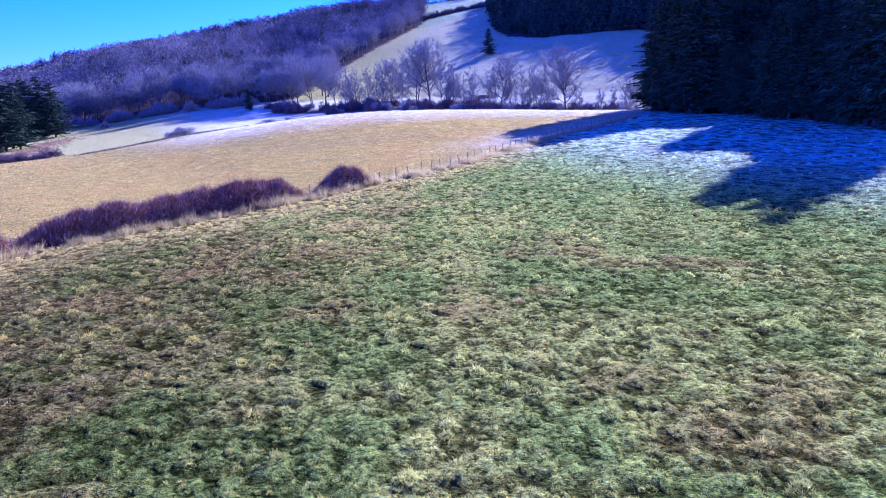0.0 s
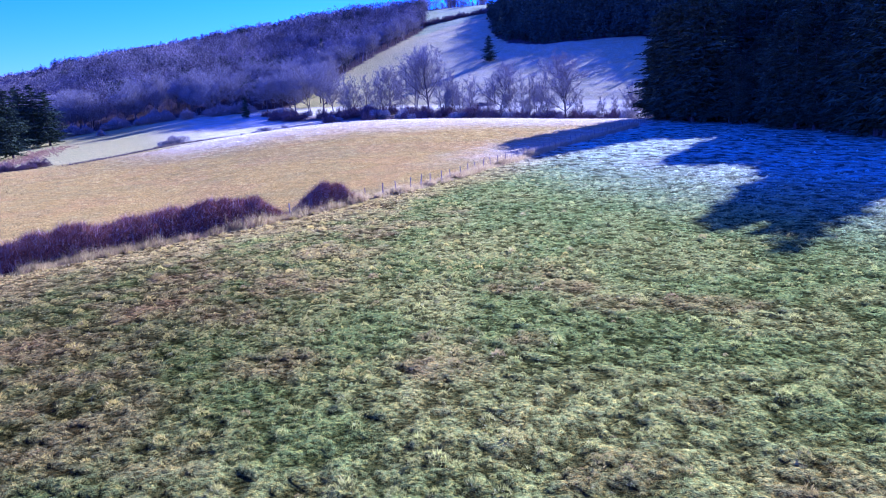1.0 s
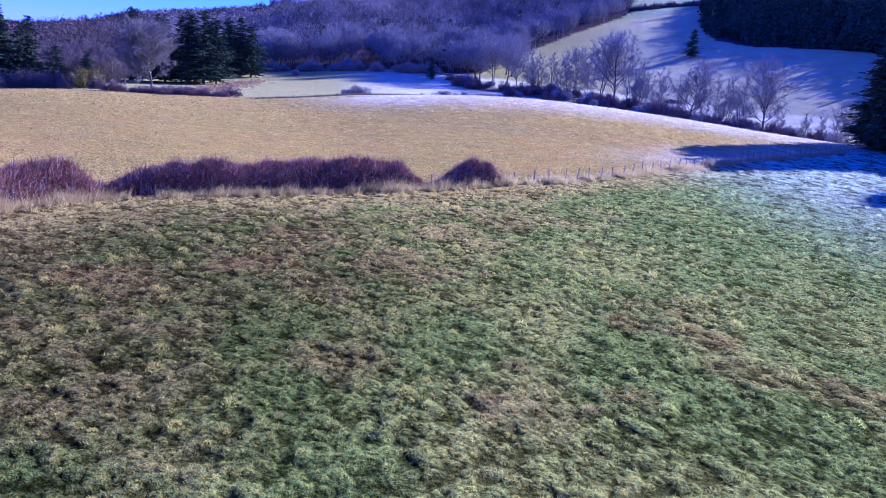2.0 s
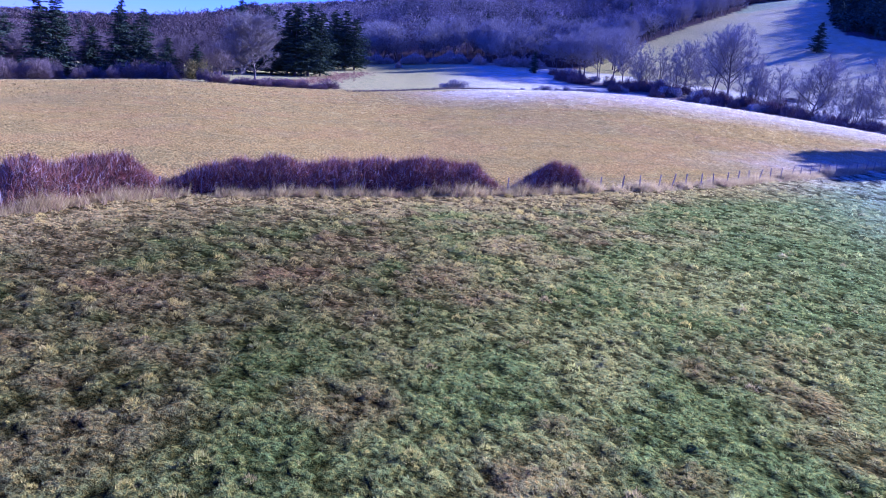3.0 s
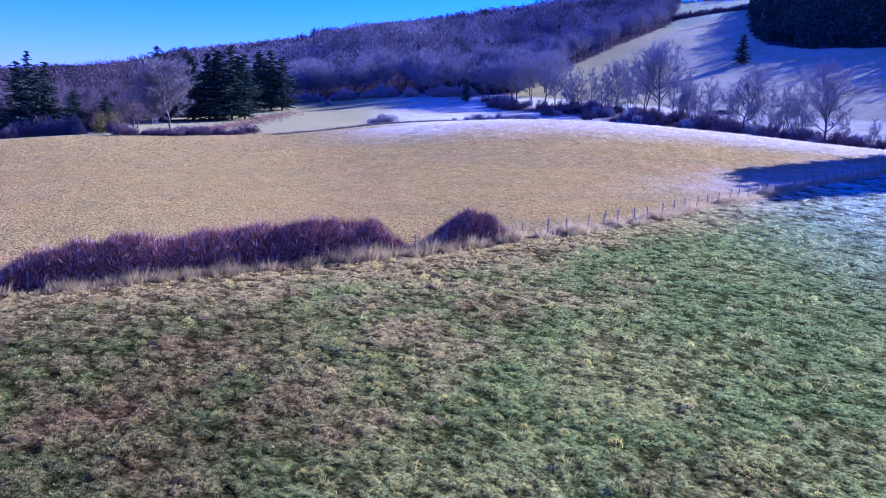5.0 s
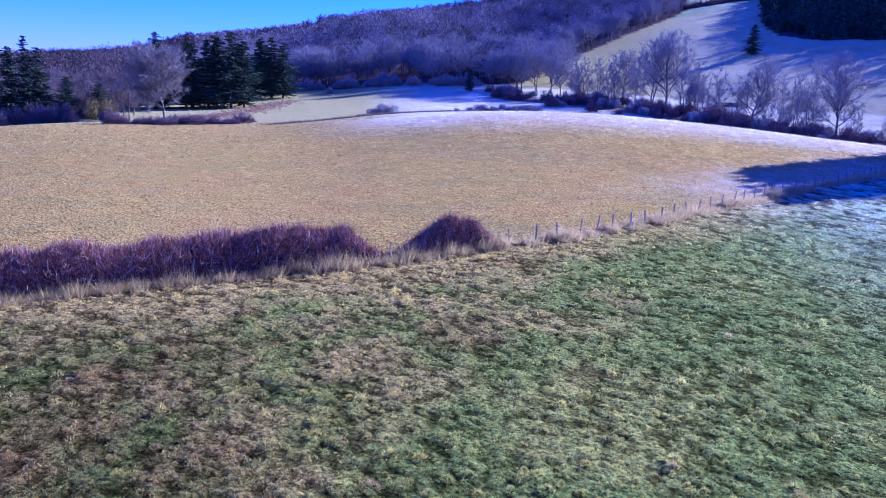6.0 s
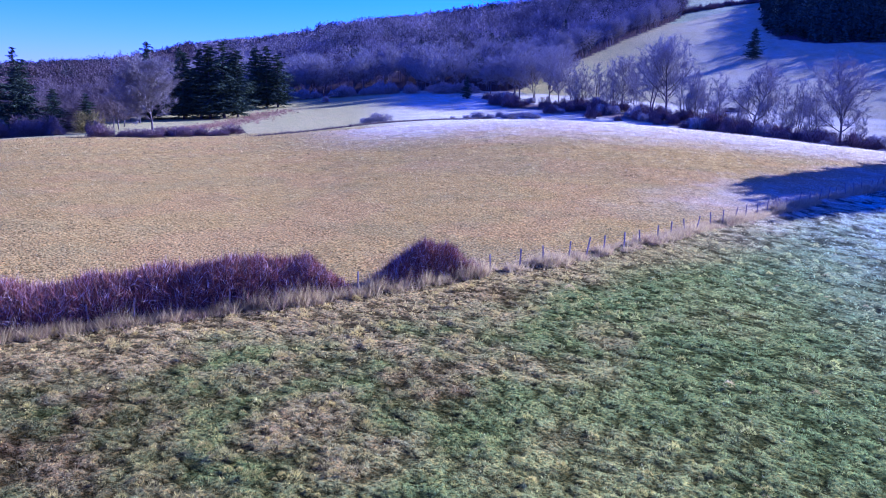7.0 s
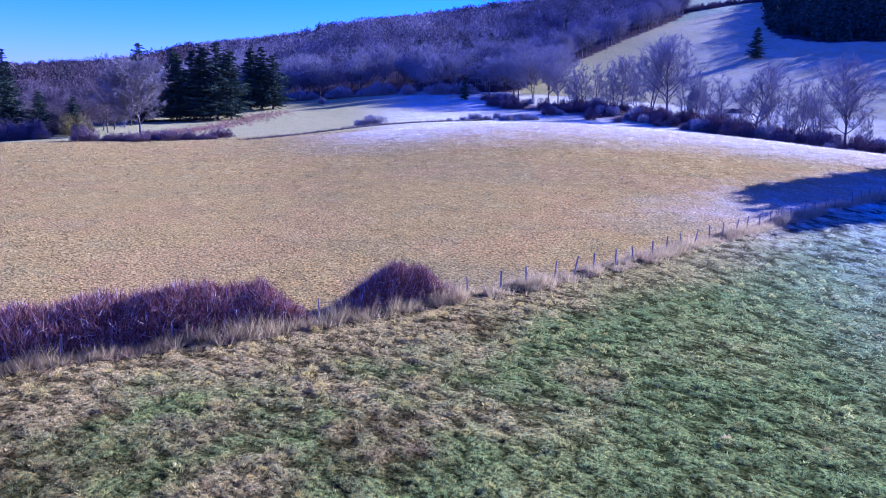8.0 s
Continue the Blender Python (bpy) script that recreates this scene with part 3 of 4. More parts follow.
firs = []
for seed, wide in ((21, 0.31), (22, 0.36), (23, 0.27)):
    t, c = fir_mesh(24, seed, wide)
    ob = new("fir_tree")
    tagged(ob, "tall dark green conifer with drooping ragged branches", "tree")
    part("trunk", t, ob)
    part("crown", c, ob)
    firs.append(ob)
FIRS = [(-172, 237, 25, 0), (-176, 241, 22, 2), (-165, 245, 22.5, 1), (-160, 247.5, 23, 2), (-157.5, 249, 24.5, 1), (-154, 252, 25.5, 0), (-151.5, 256, 23, 1), (-168, 289, 22.5, 0), (-164.5, 291.5, 24, 2), (-161, 294, 21, 1),
        (-180, 246, 21, 1), (-170, 252, 22, 0), (-163, 256, 23, 2), (-158, 262, 22, 1), (-171, 297, 21, 2), (-175, 285, 20, 0), (-153, 168, 18, 0), (-149.5, 173, 18, 2), (-161, 152, 21, 2), (-159.5, 155, 20.5, 0), (-163, 168, 14, 1), (-157, 177, 15, 1),
        (-238, 218, 17, 1), (-259, 240, 16, 2), (-145, 177, 11, 1), (-230, 190, 17, 0), (-178, 150, 19, 1), (-140, 182, 9.5, 0)]
for x, y, h, k in FIRS:
    tagged(put(firs[k], x, y, h, 24, spin.uniform(0, 360), spin.uniform(1.3, 1.65)), group="conifers at the field's end")
tagged(put(firs[1], 11.8, 416, 14, 24, 40, 1.5), "single dark conifer on the frosted slope")
tagged(put(firs[1], -92.5, 323, 9, 24, 10, 1.2), "small dark evergreen at the field corner")


def make_right_wood():
    """A dense conifer wood: tall at its two ends, lower between, deepening along the sun's bearing."""
    g = random.Random(9)
    spots = [(a, 1.5 + 2 * (i % 2)) for i, a in enumerate((-0.03, 0.0, 0.03, 0.07, 0.12, 0.16, 0.21, 0.25, 0.62, 0.66, 0.69, 0.95, 0.98, 1.01, 1.04, 1.07))]
    while len(spots) < 150:
        spots.append((g.uniform(-0.02, 1.09), 1 + g.random() ** 1.3 * 58))
    for a, deep in spots:
        x, y = 46.8 + 17 * (a - 0.03) + deep * 0.588, 191 - 66 * (a - 0.03) + deep * 0.809
        top = np.interp(a, [-0.06, 0.25, 0.31, 0.45, 0.56, 0.60, 0.70, 0.75, 0.90, 0.94, 1.10], [25, 25, 15, 11, 7, 18, 19, 16, 17, 27, 28])
        h = min(34.0, float(top) + deep / 2.6) * g.uniform(0.9, 1.0)
        tagged(put(firs[g.randrange(3)], x, y, h, 24, g.uniform(0, 360), g.uniform(1.0, 1.35)), "tall dark conifer in a dense shaded wood", group="conifers of the dark wood")


make_right_wood()
for ob, (x, y) in zip(firs, ((-181, 262), (-178, 303), (-205, 215))):
    ob.matrix_basis = pose(x, y, float(terrain(x, y)) - 0.1)
    tagged(ob, group="conifers at the field's end")

for i in range(20):
    bearing, r = spin.uniform(11, 40), spin.uniform(350, 760)
    if bearing > np.interp(r, [340, 475, 560], [16, 9, 7]):
        x, y = HUB[0] - r * math.sin(radians(bearing)), HUB[1] + r * math.cos(radians(bearing))
        tagged(put(firs[spin.randrange(3)], x, y, spin.uniform(10, 16), 24, spin.uniform(0, 360), spin.uniform(1.5, 2.0)), "dark conifer standing among bare hillside trees", group="conifers on the hillside")


# ---- woodland on the hill ----
def make_woodland(name, count, r0, r1, per, broad, seed):
    """Bare crowns of the hillside wood, each a rounded mass of twigs."""
    g = np.random.default_rng(seed)
    n = count
    b = -4 + 71 * g.random(n)
    r = np.sqrt(r0 ** 2 + g.random(n) * (r1 ** 2 - r0 ** 2))
    x, y = HUB[0] - r * np.sin(np.radians(b)), HUB[1] + r * np.cos(np.radians(b))
    a, rr = polar(x, y)
    keep = (wooded(x, y) > 0) & (rr < along(a, RIDGE_R) + 50) & ((b < 42 + 7 * g.random(n)) | ((r > 900) & (b < 62))) & (a > -1)
    keep |= (a > 41) & (rr > 300) & (rr < 400)
    x, y, r, a = x[keep], y[keep], r[keep], a[keep]
    z, n = terrain(x, y), len(x)
    h = (11 + 8 * g.random(n)) * (0.75 + 0.5 * noise2(x, y, 35, 52)) * np.interp(r, [650, 900], [1, 0.75])
    tone = noise2(x, y, 60, 53)[:, None] * 0.45 + noise2(x, y, 16, 58)[:, None] * 0.2 + g.random((n, 1)) ** 2 * 0.65
    tint = np.array((0.185, 0.158, 0.138)) * (0.15 + 1.65 * tone)
    dark = g.random(n) < 0.04 + 0.16 * (noise2(x, y, 80, 55) > 0.62)
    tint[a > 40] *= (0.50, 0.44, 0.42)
    tint[dark] = (0.03, 0.045, 0.03)
    # a rounded, lumpy crown of twigs and two stems to each tree
    m = n * per
    hh = np.repeat(h, per)
    q, e = g.random(m) * 2 * np.pi, np.arccos(1 - 1.55 * g.random(m))
    out = np.c_[np.cos(q) * np.sin(e), np.sin(q) * np.sin(e), np.cos(e)]
    lump = 0.84 + 0.16 * np.sin(3 * q + np.repeat(6 * g.random(n), per)) * np.sin(4 * e + np.repeat(6 * g.random(n), per))
    reach = hh * lump * (0.55 + 0.45 * g.random(m) ** 0.5)
    wide = np.repeat(0.30 + 0.10 * g.random(n), per)
    start = np.c_[np.repeat(x, per), np.repeat(y, per), np.repeat(z, per) + 0.52 * hh] + out * np.c_[wide, wide, np.full(m, 0.44)] * reach[:, None]
    way = out * 0.3 + g.normal(0, 0.6, out.shape) + np.array((0, 0, 0.15))
    way /= np.linalg.norm(way, axis=1, keepdims=True)
    length = hh * (0.04 + 0.05 * g.random(m)) * np.repeat(np.interp(r, [600, 900], [1, 2]), per)
    for stem in range(2):
        start[stem::per] = np.c_[x + stem * 0.8, y, z - 0.5]
        way[stem::per] = (0, 0, 1)
        length[stem::per] = h * 0.7
    face = out + g.normal(0, 0.3, out.shape)
    vs, fs = slivers(start, way, length, broad * np.repeat(np.clip(r / 420, 0.8, 2.0), per), g, face)
    tint = np.repeat(tint, per, axis=0) * (0.8 + 0.4 * g.random((m, 1)))
    cs = np.repeat(tint, 3, axis=0)
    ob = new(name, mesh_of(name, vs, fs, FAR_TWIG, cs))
    tagged(ob, "leafless grey-brown woodland covering the hillside", "woodland", kind="stuff")


make_woodland("bare_woodland", 5200, 250, 660, 190, 0.23, 51)
make_woodland("far_woodland", 15000, 660, 1500, 60, 0.5, 151)


def make_conifer_wood():
    """Dense dark conifers on the shaded side of the hill."""
    g = np.random.default_rng(57)
    n = 7600
    b, r = -42 + 41 * g.random(n), 280 + 400 * g.random(n)
    x, y = HUB[0] - r * np.sin(np.radians(b)), HUB[1] + r * np.cos(np.radians(b))
    keep = wooded(x, y) > 0
    x, y = x[keep], y[keep]
    n, per = len(x), 54
    # low at the edge, rising inwards along the sun's bearing
    deep = np.zeros(n)
    for step in np.arange(6, 96, 6.0):
        deep += 6 * (wooded(x - 0.588 * step, y - 0.809 * step) > 0)
    rim = np.interp(polar(x, y)[0], [-14, -12, -9.5, -1], [14, 14, 7, 7])
    h = np.minimum(24, rim + deep / 4) * (0.75 + 0.3 * g.random(n)) + 9 * (g.random(n) < 0.03)
    hh, q, u = np.repeat(h, per), g.random(n * per) * 2 * np.pi, g.random(n * per) ** 1.3
    reach = (1.0 + 0.25 * hh) * (1 - u) ** 0.7 * (0.5 + 0.5 * g.random(n * per))
    start = np.c_[np.repeat(x, per) + np.cos(q) * reach * 0.7, np.repeat(y, per) + np.sin(q) * reach * 0.7, np.repeat(terrain(x, y), per) + (0.06 + 0.9 * u) * hh]
    way = np.c_[np.cos(q), np.sin(q), -0.3 + 0.5 * g.random(n * per)] + g.normal(0, 0.3, (n * per, 3))
    way /= np.linalg.norm(way, axis=1, keepdims=True)
    v, f = slivers(start, way, 0.5 * reach + 0.6, 1.0, g)
    tint = np.array((0.045, 0.06, 0.04)) * (0.6 + 0.8 * g.random((n, 1)))
    ob = new("conifer_wood", mesh_of("conifer_wood", v, f, FAR_TWIG, np.repeat(tint, per * 3, axis=0)))
    tagged(ob, "dense dark conifer wood on the shaded hillside", "woodland", kind="stuff")


make_conifer_wood()


# ---- trees at the wood's edge, shrubs ----
def polar_spot(bearing, r):
    return HUB[0] - r * math.sin(radians(bearing)), HUB[1] + r * math.cos(radians(bearing))


edge_rng = random.Random(17)
for i in range(110):
    bearing = edge_rng.uniform(12.2, 42)
    x, y = polar_spot(bearing, float(along(bearing, FOOT_R)) + edge_rng.uniform(4, 45))
    tagged(put(kinds[edge_rng.choice((0, 1, 1, 4))], x, y, edge_rng.uniform(14, 23), 20, edge_rng.uniform(0, 360), edge_rng.uniform(1.0, 1.3)),
           "bare leafless tree at the edge of the hillside wood", group="trees at the wood's edge")
for i in range(48):
    r = edge_rng.uniform(335, 560)
    x, y = polar_spot(float(np.interp(r, [300, 340, 380, 425, 475, 530, 560], [17, 14.5, 12.6, 9.7, 6.8, 4.6, 4.0])) + edge_rng.uniform(0.2, 2.2), r)
    tagged(put(kinds[edge_rng.choice((0, 1, 1, 4))], x, y, edge_rng.uniform(13, 20), 20, edge_rng.uniform(0, 360), edge_rng.uniform(1.0, 1.3)),
           "bare leafless tree at the edge of the hillside wood", group="trees at the wood's edge")
for i in range(120):
    bearing = edge_rng.uniform(44, 64)
    x, y = polar_spot(bearing, edge_rng.uniform(212, 300))
    tagged(put(brown_kinds[edge_rng.choice((0, 1, 2))], x, y, edge_rng.uniform(10, 18), 20, edge_rng.uniform(0, 360), edge_rng.uniform(1.0, 1.3)),
           "bare leafless brown tree among conifers beyond the field", group="trees at the field's end")


def shrub_kind(name, label, height, wide, seed, colour, twigs=3400):
    g = np.random.default_rng(seed)
    q, e = g.random(twigs) * 2 * np.pi, np.arccos(g.random(twigs) ** 0.7)
    out = np.c_[np.cos(q) * np.sin(e) * wide, np.sin(q) * np.sin(e) * wide, np.cos(e) * height]
    lump = 0.75 + 0.35 * np.sin(3 * q + seed) * np.sin(2 * e + seed)
    start = out * (0.25 + 0.68 * g.random((twigs, 1)) ** 0.5) * lump[:, None]
    way = out / np.linalg.norm(out, axis=1, keepdims=True) + g.normal(0, 0.35, (twigs, 3)) + np.array((0, 0, 0.2))
    way /= np.linalg.norm(way, axis=1, keepdims=True)
    v, f = slivers(start, way, height * (0.09 + 0.14 * g.random(twigs)), 0.05, g)
    tone = np.array(colour) * (0.6 + 0.8 * g.random((twigs, 1)))
    ob = new(name)
    tagged(ob, label, "shrub")
    stems = [(Vector((0, 0, -0.1)), Vector((math.cos(k * 1.05) * wide * 0.5, math.sin(k * 1.05) * wide * 0.5, height * 0.7)), 0.05, 0.02) for k in range(6)]
    part("stem", mesh_of("stem", *tubes(stems, 4), BARK), ob)
    part("crown", mesh_of("crown", v, f, SHRUB, np.repeat(tone, 3, axis=0)), ob)
    return ob


shrubs = [shrub_kind("shrub", "frosted leafless grey shrub beside the stream", 3, 2.2, 91, (0.34, 0.31, 0.28)),
          shrub_kind("shrub", "leafless purplish brown shrub beside the stream", 3, 2.6, 92, (0.17, 0.115, 0.105)),
          shrub_kind("shrub", "pale leafless hedge shrub at the field's edge", 3, 2.0, 93, (0.36, 0.30, 0.25))]
scrub = shrub_kind("shrub", "dark leafless scrub below the conifers", 6, 3.6, 95, (0.17, 0.13, 0.115), 7000)
scrub.matrix_basis = pose(-152, 176, float(terrain(-152, 176)))
for i in range(168):
    u = edge_rng.random() * (len(STREAM) - 1)
    k = int(u)
    x, y = STREAM[k] + (STREAM[k + 1] - STREAM[k]) * (u - k)
    x, y = x + edge_rng.gauss(0, 3), y + edge_rng.gauss(2, 7)
    tagged(put(shrubs[edge_rng.choice((0, 1, 1))], x, y, edge_rng.uniform(1.4, 5.0), 3, edge_rng.uniform(0, 360), edge_rng.uniform(0.9, 1.4)), group="shrubs along the stream")
for x, y, h in ((-84, 229, 3.2), (-86, 226, 1.9), (-72, 267, 1.4), (-70, 272, 2.3), (-68, 271, 1.2), (-66, 272, 1.8), (-65, 279, 2.0), (-62, 275, 1.5), (-60, 276, 2.2), (-59, 284, 1.6), (-56, 280, 2.4), (-53, 281, 1.7), (-75, 262, 1.1)):
    tagged(put(shrubs[0], x, y, h, 3, edge_rng.uniform(0, 360), edge_rng.uniform(1.1, 2.0)), "frosted leafless shrub standing in the far meadow", group="shrubs in the far meadow")
for i in range(38):
    bearing = edge_rng.uniform(18.5, 35)
    x, y = polar_spot(bearing, float(along(bearing, FOOT_R)) - edge_rng.uniform(2, 8))
    tagged(put(shrubs[2], x, y, edge_rng.uniform(3.0, 6.0), 3, edge_rng.uniform(0, 360), edge_rng.uniform(1.1, 1.5)), group="hedge shrubs below the wood")
for i in range(32):
    u = edge_rng.random()
    x, y = -113 + 18 * u + edge_rng.gauss(0, 1.5), 159 + 22 * u + edge_rng.gauss(0, 1.5)
    tagged(put(shrubs[1], x, y, edge_rng.uniform(1.0, 2.7), 3, edge_rng.uniform(0, 360), edge_rng.uniform(1.2, 2.0)), "purplish brown bramble scrub below the oak", group="scrub below the oak")
for i in range(80):
    bearing = edge_rng.uniform(46, 65)
    x, y = polar_spot(bearing, edge_rng.uniform(178, 225))
    tagged(put(scrub, x, y, edge_rng.uniform(2.0, 5.2), 6, edge_rng.uniform(0, 360), edge_rng.uniform(1.1, 1.7)), "dark leafless scrub below the conifers", group="scrub at the field's end")
for i in range(34):
    u = i / 33
    x, y = polar_spot(4.6 - 8 * u, 562 + 80 * u + edge_rng.uniform(-3, 3))
    tagged(put(shrubs[1], x, y, edge_rng.uniform(2.5, 5), 3, edge_rng.uniform(0, 360), 1.4), "dark hedge shrub between the slope and the upper field", group="hedge above the slope")
yellow = shrub_kind("shrub", "yellowish olive bush among bare trees", 5, 4, 94, (0.30, 0.25, 0.07))
yellow.matrix_basis = pose(-139.5, 181.5, float(terrain(-139.5, 181.5))) @ Matrix.Diagonal((1.2, 1.2, 1.25, 1))
for ob, (x, y) in zip(shrubs, ((-20, 288), (24, 250), (-150, 312))):
    ob.matrix_basis = pose(x, y, float(terrain(x, y)))


# ---- the overgrown fence ----
def along_fence(s):
    """Plan point at s metres along the fence line, and the line's bearing there."""
    d = np.r_[0, np.cumsum(np.hypot(*np.diff(FENCE, axis=0).T))]
    return np.interp(s, d, FENCE[:, 0]), np.interp(s, d, FENCE[:, 1])


def fence_at_y(y):
    d = np.r_[0, np.cumsum(np.hypot(*np.diff(FENCE, axis=0).T))]
    return float(np.interp(y, FENCE[:, 1], d))


def bramble(name, label, y0, y1, height, depth, seed, outline, canes=14500):
    """A mound of bramble canes over a dark core, along the fence between two y."""
    g = np.random.default_rng(seed)
    s0, s1 = fence_at_y(y0), fence_at_y(y1)
    ob = new(name)
    tagged(ob, label, "bush")

    def surface(u, q):
        s = s0 + u * (s1 - s0)
        x, y = along_fence(s)
        x2, y2 = along_fence(s + 0.5)
        dx, dy = (x2 - x) / 0.5, (y2 - y) / 0.5
        k = np.hypot(dx, dy)
        nx, ny = -dy / k, dx / k
        end = np.clip(np.minimum(u, 1 - u) * (s1 - s0) / 2.4, 0, 1) ** 0.7
        lump = np.interp(u, np.linspace(0, 1, len(outline)), outline) * (0.88 + 0.26 * noise2(s, 0 * s, 1.7, seed)) + 0.26 * (noise2(s + 9, q * 2, 0.7, seed + 1) - 0.5)
        h, w = height * lump * end, depth * (0.8 + 0.4 * noise2(s, 0 * s + 5, 3.1, seed + 2)) * (0.4 + 0.6 * end)
        off = np.cos(q) * w / 2 + w / 2 - 0.2
        px, py = x + nx * off, y + ny * off
        return np.c_[px, py, terrain(px, py) + np.sin(q) ** 0.6 * h], np.c_[nx * np.cos(q), ny * np.cos(q), np.sin(q)]

    nu, nq = int((s1 - s0) * 3), 11
    U, Q = np.meshgrid(np.linspace(0, 1, nu), np.linspace(0.01, math.pi - 0.01, nq), indexing="ij")
    p, nrm = surface(U.ravel(), Q.ravel())
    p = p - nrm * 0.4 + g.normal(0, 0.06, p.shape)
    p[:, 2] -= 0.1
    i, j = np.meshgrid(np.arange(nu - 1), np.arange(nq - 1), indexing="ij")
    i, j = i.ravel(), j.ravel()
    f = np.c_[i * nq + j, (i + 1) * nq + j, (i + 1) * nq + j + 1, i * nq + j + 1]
    # closed sheet under the canes, coloured dark as the shade among inner stems
    part("core", mesh_of("core", p, f, BRAMBLE, np.tile((0.05, 0.03, 0.03), (len(p), 1))), ob, "dark inner sheet standing for shaded stems")
    n = int(canes * (s1 - s0) / 4.5)
    p, nrm = surface(g.random(n), math.pi * g.random(n))
    p = p - nrm * (0.25 * g.random((n, 1)))
    way = nrm * 0.3 + g.normal(0, 0.5, (n, 3)) + np.c_[np.zeros((n, 2)), np.where(g.random(n) < 0.7, 0.75, -0.5)]
    way /= np.linalg.norm(way, axis=1, keepdims=True)
    v, f = slivers(p, way, 0.15 + 0.75 * g.random(n) ** 2.2, 0.021, g)
    tone = 0.6 + 0.8 * g.random((n, 1))
    red = g.random((n, 1))
    tint = (np.array((0.24, 0.125, 0.060)) * (1 - red) + np.array((0.20, 0.065, 0.045)) * red) * tone
    pale = g.random(n) < 0.2
    tint[pale] = (0.46, 0.35, 0.28)
    part("cane_tangle", mesh_of("cane_tangle", v, f, BRAMBLE, np.repeat(tint, 3, axis=0)), ob, "reddish brown arching canes and dead leaves")
    return ob


BRAMBLE_LABEL = "dense reddish brown leafless bramble thicket over the fence line"
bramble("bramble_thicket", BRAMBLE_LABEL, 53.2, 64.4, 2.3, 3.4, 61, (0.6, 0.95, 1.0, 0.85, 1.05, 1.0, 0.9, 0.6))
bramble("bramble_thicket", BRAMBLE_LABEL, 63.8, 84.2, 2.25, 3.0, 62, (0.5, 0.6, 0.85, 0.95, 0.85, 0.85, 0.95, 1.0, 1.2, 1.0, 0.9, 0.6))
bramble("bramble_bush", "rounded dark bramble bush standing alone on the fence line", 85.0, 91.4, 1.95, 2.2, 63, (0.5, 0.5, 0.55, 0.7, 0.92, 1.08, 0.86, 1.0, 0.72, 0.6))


def make_fringe():
    """Tall dead grass along the fence."""
    g = np.random.default_rng(71)
    n = 19000
    s = fence_at_y(46) + g.random(n) * (fence_at_y(175) - fence_at_y(46))
    x, y = along_fence(s)
    open_line = ease((y - 83) / 2)
    x, y = x + g.normal(0.2 - 0.1 * open_line, 0.42, n), y + g.normal(-0.12, 0.36, n)
    gate = noise2(x, y, 0.8, 75) * 0.6 + noise2(x, y, 2.6, 76) * 0.5 > 0.50 - 0.16 * open_line
    x, y, s, open_line = x[gate], y[gate], s[gate], open_line[gate]
    n = len(x)
    tall = (0.22 + 1.15 * noise2(s, 0 * s, 0.6, 72) ** 1.7 * (0.4 + 0.8 * g.random(n))) * (1.35 - 0.15 * open_line)
    c = blend(np.array((0.52, 0.41, 0.145)), (0.24, 0.14, 0.085), (g.random(n) < 0.42) * (0.3 + 0.7 * noise2(s, 0 * s, 2.1, 74)))
    c = blend(c, (0.60, 0.57, 0.50), frost_at(x, y) * 0.25)
    v, f, t = blades(x, y, terrain(x, y) + relief(x, y), 9, tall, np.full(n, 0.15), np.full(n, 0.028), np.full(n, 0.5), c, 73)
    ob = new("dead_grass_fringe", mesh_of("dead_grass_fringe", v, f, GRASS, t))
    tagged(ob, "tall pale dead grass growing along the fence", "grass", kind="stuff")


make_fringe()


def make_fence():
    ob = new("fence")
    tagged(ob, "old wooden post and wire fence sunk in dead grass", "fence")
    r = random.Random(81)
    s, end = fence_at_y(46), fence_at_y(196)
    tops = []
    meshes = []
    for k in range(4):
        bm = bmesh.new()
        bmesh.ops.create_cone(bm, cap_ends=True, segments=7, radius1=0.06, radius2=0.052, depth=1.5, matrix=Matrix.Translation((0, 0, 0.5)))
        for v in bm.verts:
            v.co += Vector((r.gauss(0, 0.006), r.gauss(0, 0.006), r.gauss(0, 0.02) if v.co.z > 1 else 0))
        me = bpy.data.meshes.new("post")
        bm.to_mesh(me)
        bm.free()
        me.materials.append(POST)
        meshes.append(me)
    while s < end:
        x, y = (float(v) for v in along_fence(s))
        p = part("post", meshes[r.randrange(4)], ob)
        k = r.uniform(0.88, 1.1)
        p.matrix_basis = pose(x, y, float(terrain(x, y)), r.gauss(0, 4), r.gauss(0, 4), r.uniform(0, 360)) @ Matrix.Diagonal((1, 1, k, 1))
        tops.append(Vector((x, y, float(terrain(x, y)))))
        s += r.uniform(1.9, 2.7)
    for h in (0.45, 0.8, 1.05):
        v, f = tubes([(a + Vector((0, 0, h)), b + Vector((0, 0, h)), 0.006, 0.006) for a, b in zip(tops, tops[1:])], 3)
        part("wire", mesh_of("wire", v, f, WIRE), ob, "thin rusty fence wire")


make_fence()


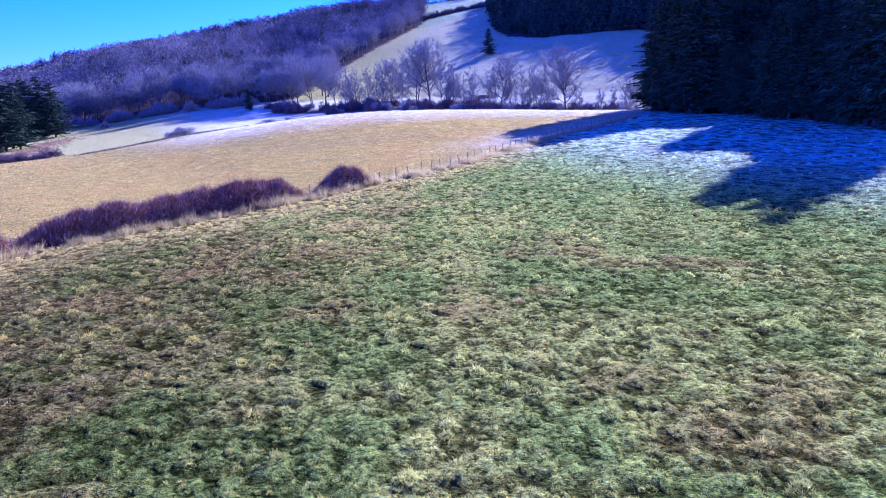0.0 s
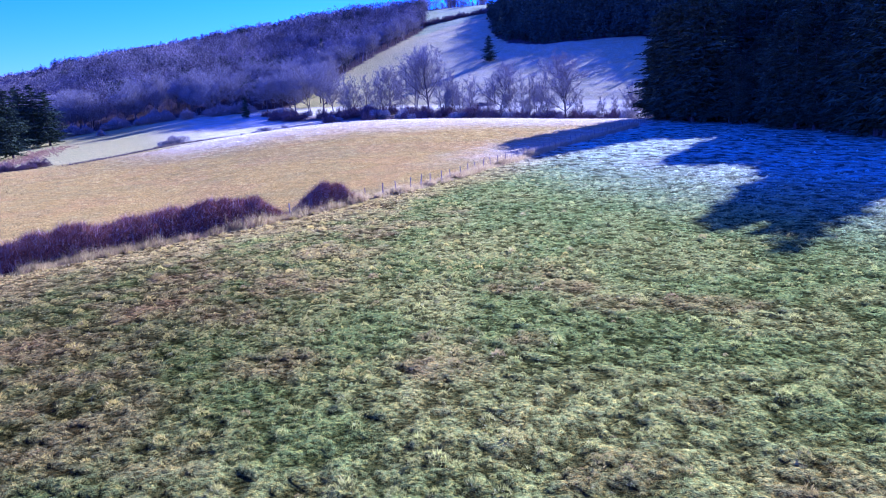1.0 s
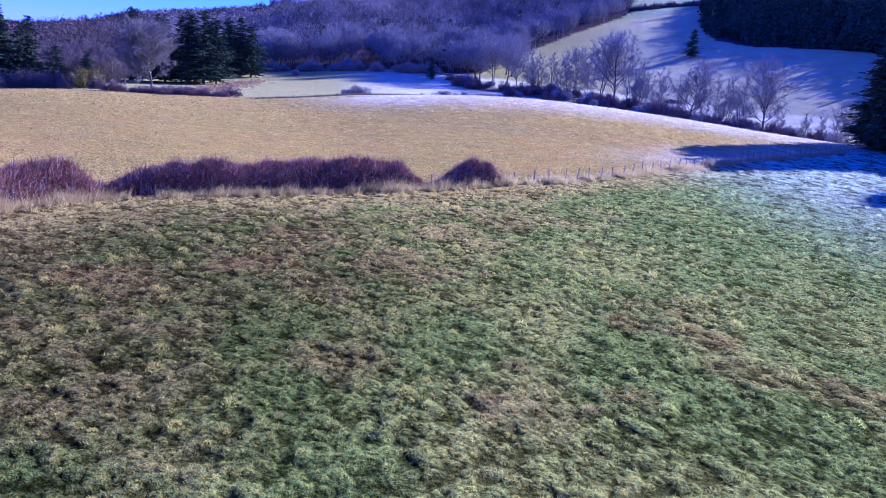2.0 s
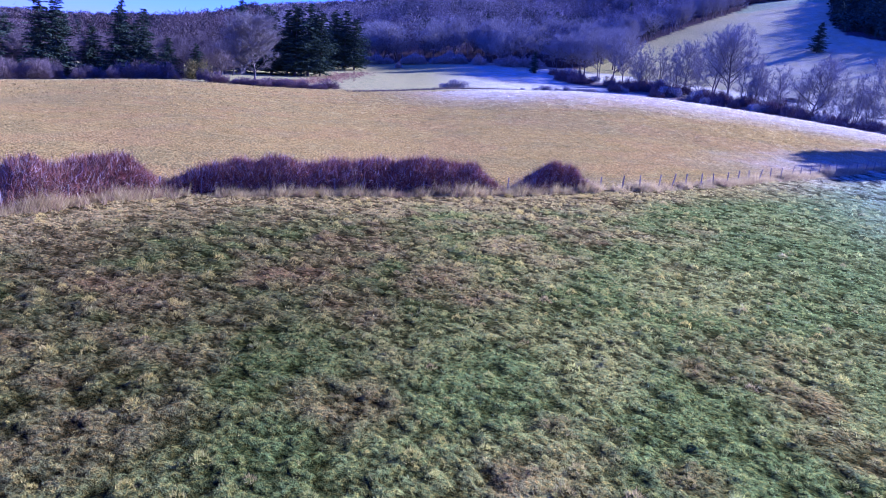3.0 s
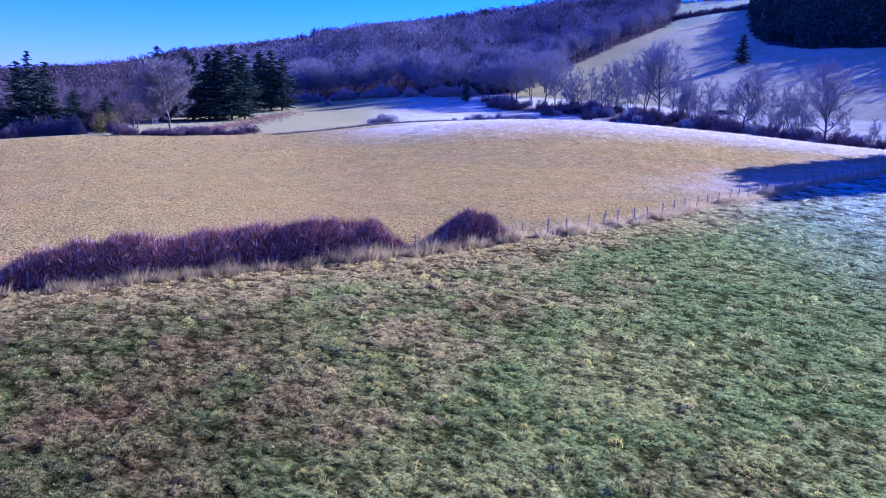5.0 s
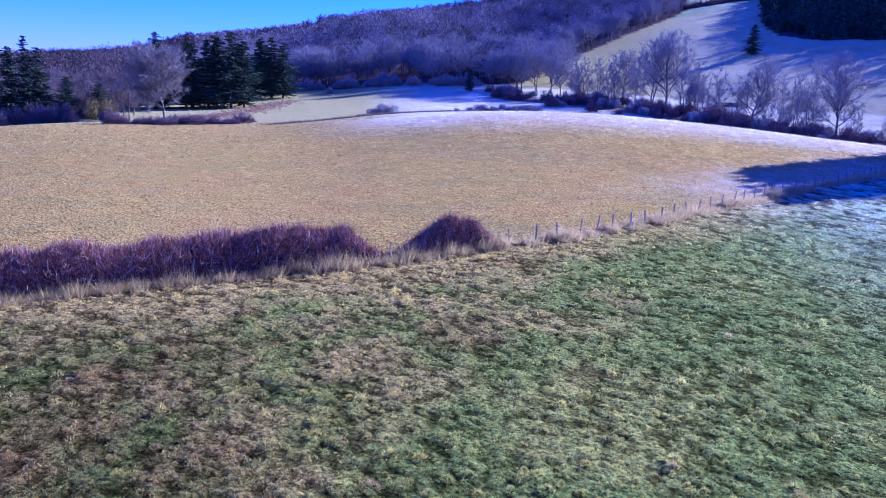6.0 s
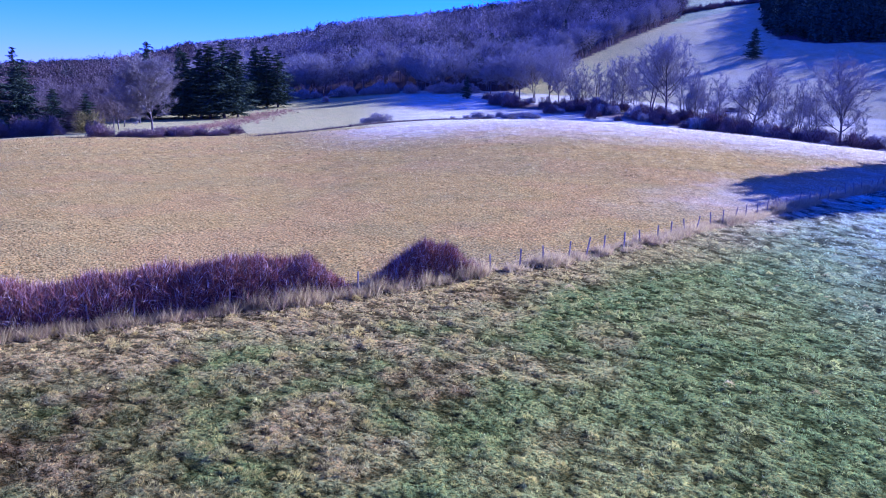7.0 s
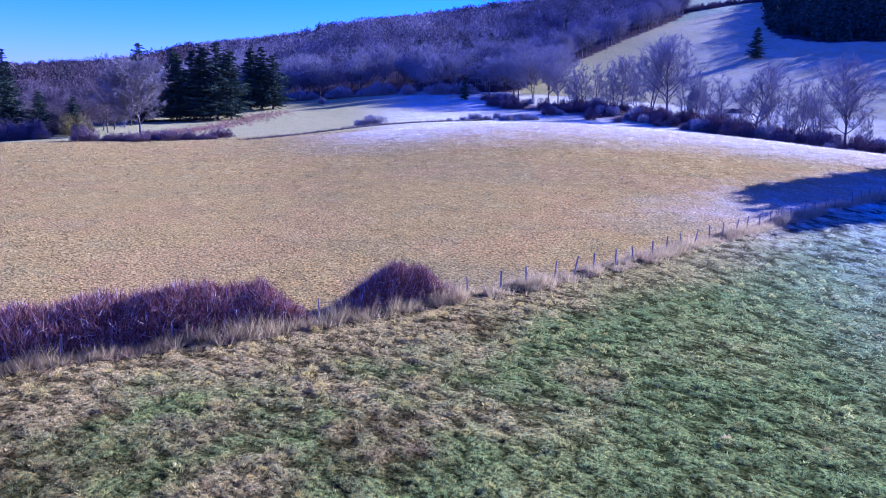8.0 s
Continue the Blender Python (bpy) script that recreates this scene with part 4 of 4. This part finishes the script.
# ---- far meadow: ditch, bracken and a heap ----
def strip_of_grass(name, label, line, n, spread, tall, colour, seed):
    g = np.random.default_rng(seed)
    line = np.array(line, float)
    d = np.r_[0, np.cumsum(np.hypot(*np.diff(line, axis=0).T))]
    s = g.random(n) * d[-1]
    x, y = np.interp(s, d, line[:, 0]) + g.normal(0, spread, n), np.interp(s, d, line[:, 1]) + g.normal(0, spread, n)
    c = np.array(colour) * (0.6 + 0.8 * g.random((n, 1)))
    v, f, t = blades(x, y, terrain(x, y), 7, tall * (0.5 + g.random(n)), np.full(n, 0.35), np.full(n, 0.12), np.full(n, 0.6), c, seed + 1)
    tagged(new(name, mesh_of(name, v, f, GRASS, t)), label, "grass", kind="stuff")


strip_of_grass("ditch_rushes", "dark rushes along a shallow ditch in the far meadow", [(-88, 177), (-82, 188), (-79, 201), (-78, 224), (-74, 255), (-65, 274)], 1500, 0.5, 0.55, (0.10, 0.075, 0.06), 101)
strip_of_grass("bracken", "rusty red dead bracken below the conifers", [(-125, 196), (-134, 221), (-143, 251), (-151, 282)], 1300, 4.0, 0.7, (0.22, 0.12, 0.075), 103)


def make_heap():
    g = np.random.default_rng(105)
    bm = bmesh.new()
    bmesh.ops.create_icosphere(bm, subdivisions=3, radius=1)
    for v in bm.verts:
        k = 0.8 + 0.4 * noise.noise(v.co * 2.1)
        v.co = Vector((v.co.x * 4.2 * k, v.co.y * 2.2 * k, max(v.co.z, -0.1) * 1.5 * k))
    me = bpy.data.meshes.new("heap_body")
    bm.to_mesh(me)
    bm.free()
    me.materials.append(BARK)
    ob = new("brush_heap")
    tagged(ob, "low dark heap of cut brushwood on the slope", "heap")
    part("body", me, ob)
    n = 500
    q = g.random(n) * 2 * np.pi
    start = np.c_[np.cos(q) * 3.6 * g.random(n), np.sin(q) * 1.9 * g.random(n), 0.5 + 0.7 * g.random(n)]
    way = np.c_[np.cos(q), np.sin(q), 0.3 * g.normal(size=n)]
    v, f = slivers(start, way, 0.6 + 1.2 * g.random(n), 0.09, g)
    part("brushwood", mesh_of("brushwood", v, f, BARK), ob, "loose sticks")
    x, y = 6.5, 318.0
    ob.matrix_basis = pose(x, y, float(terrain(x, y)), 0, 0, 12)


make_heap()
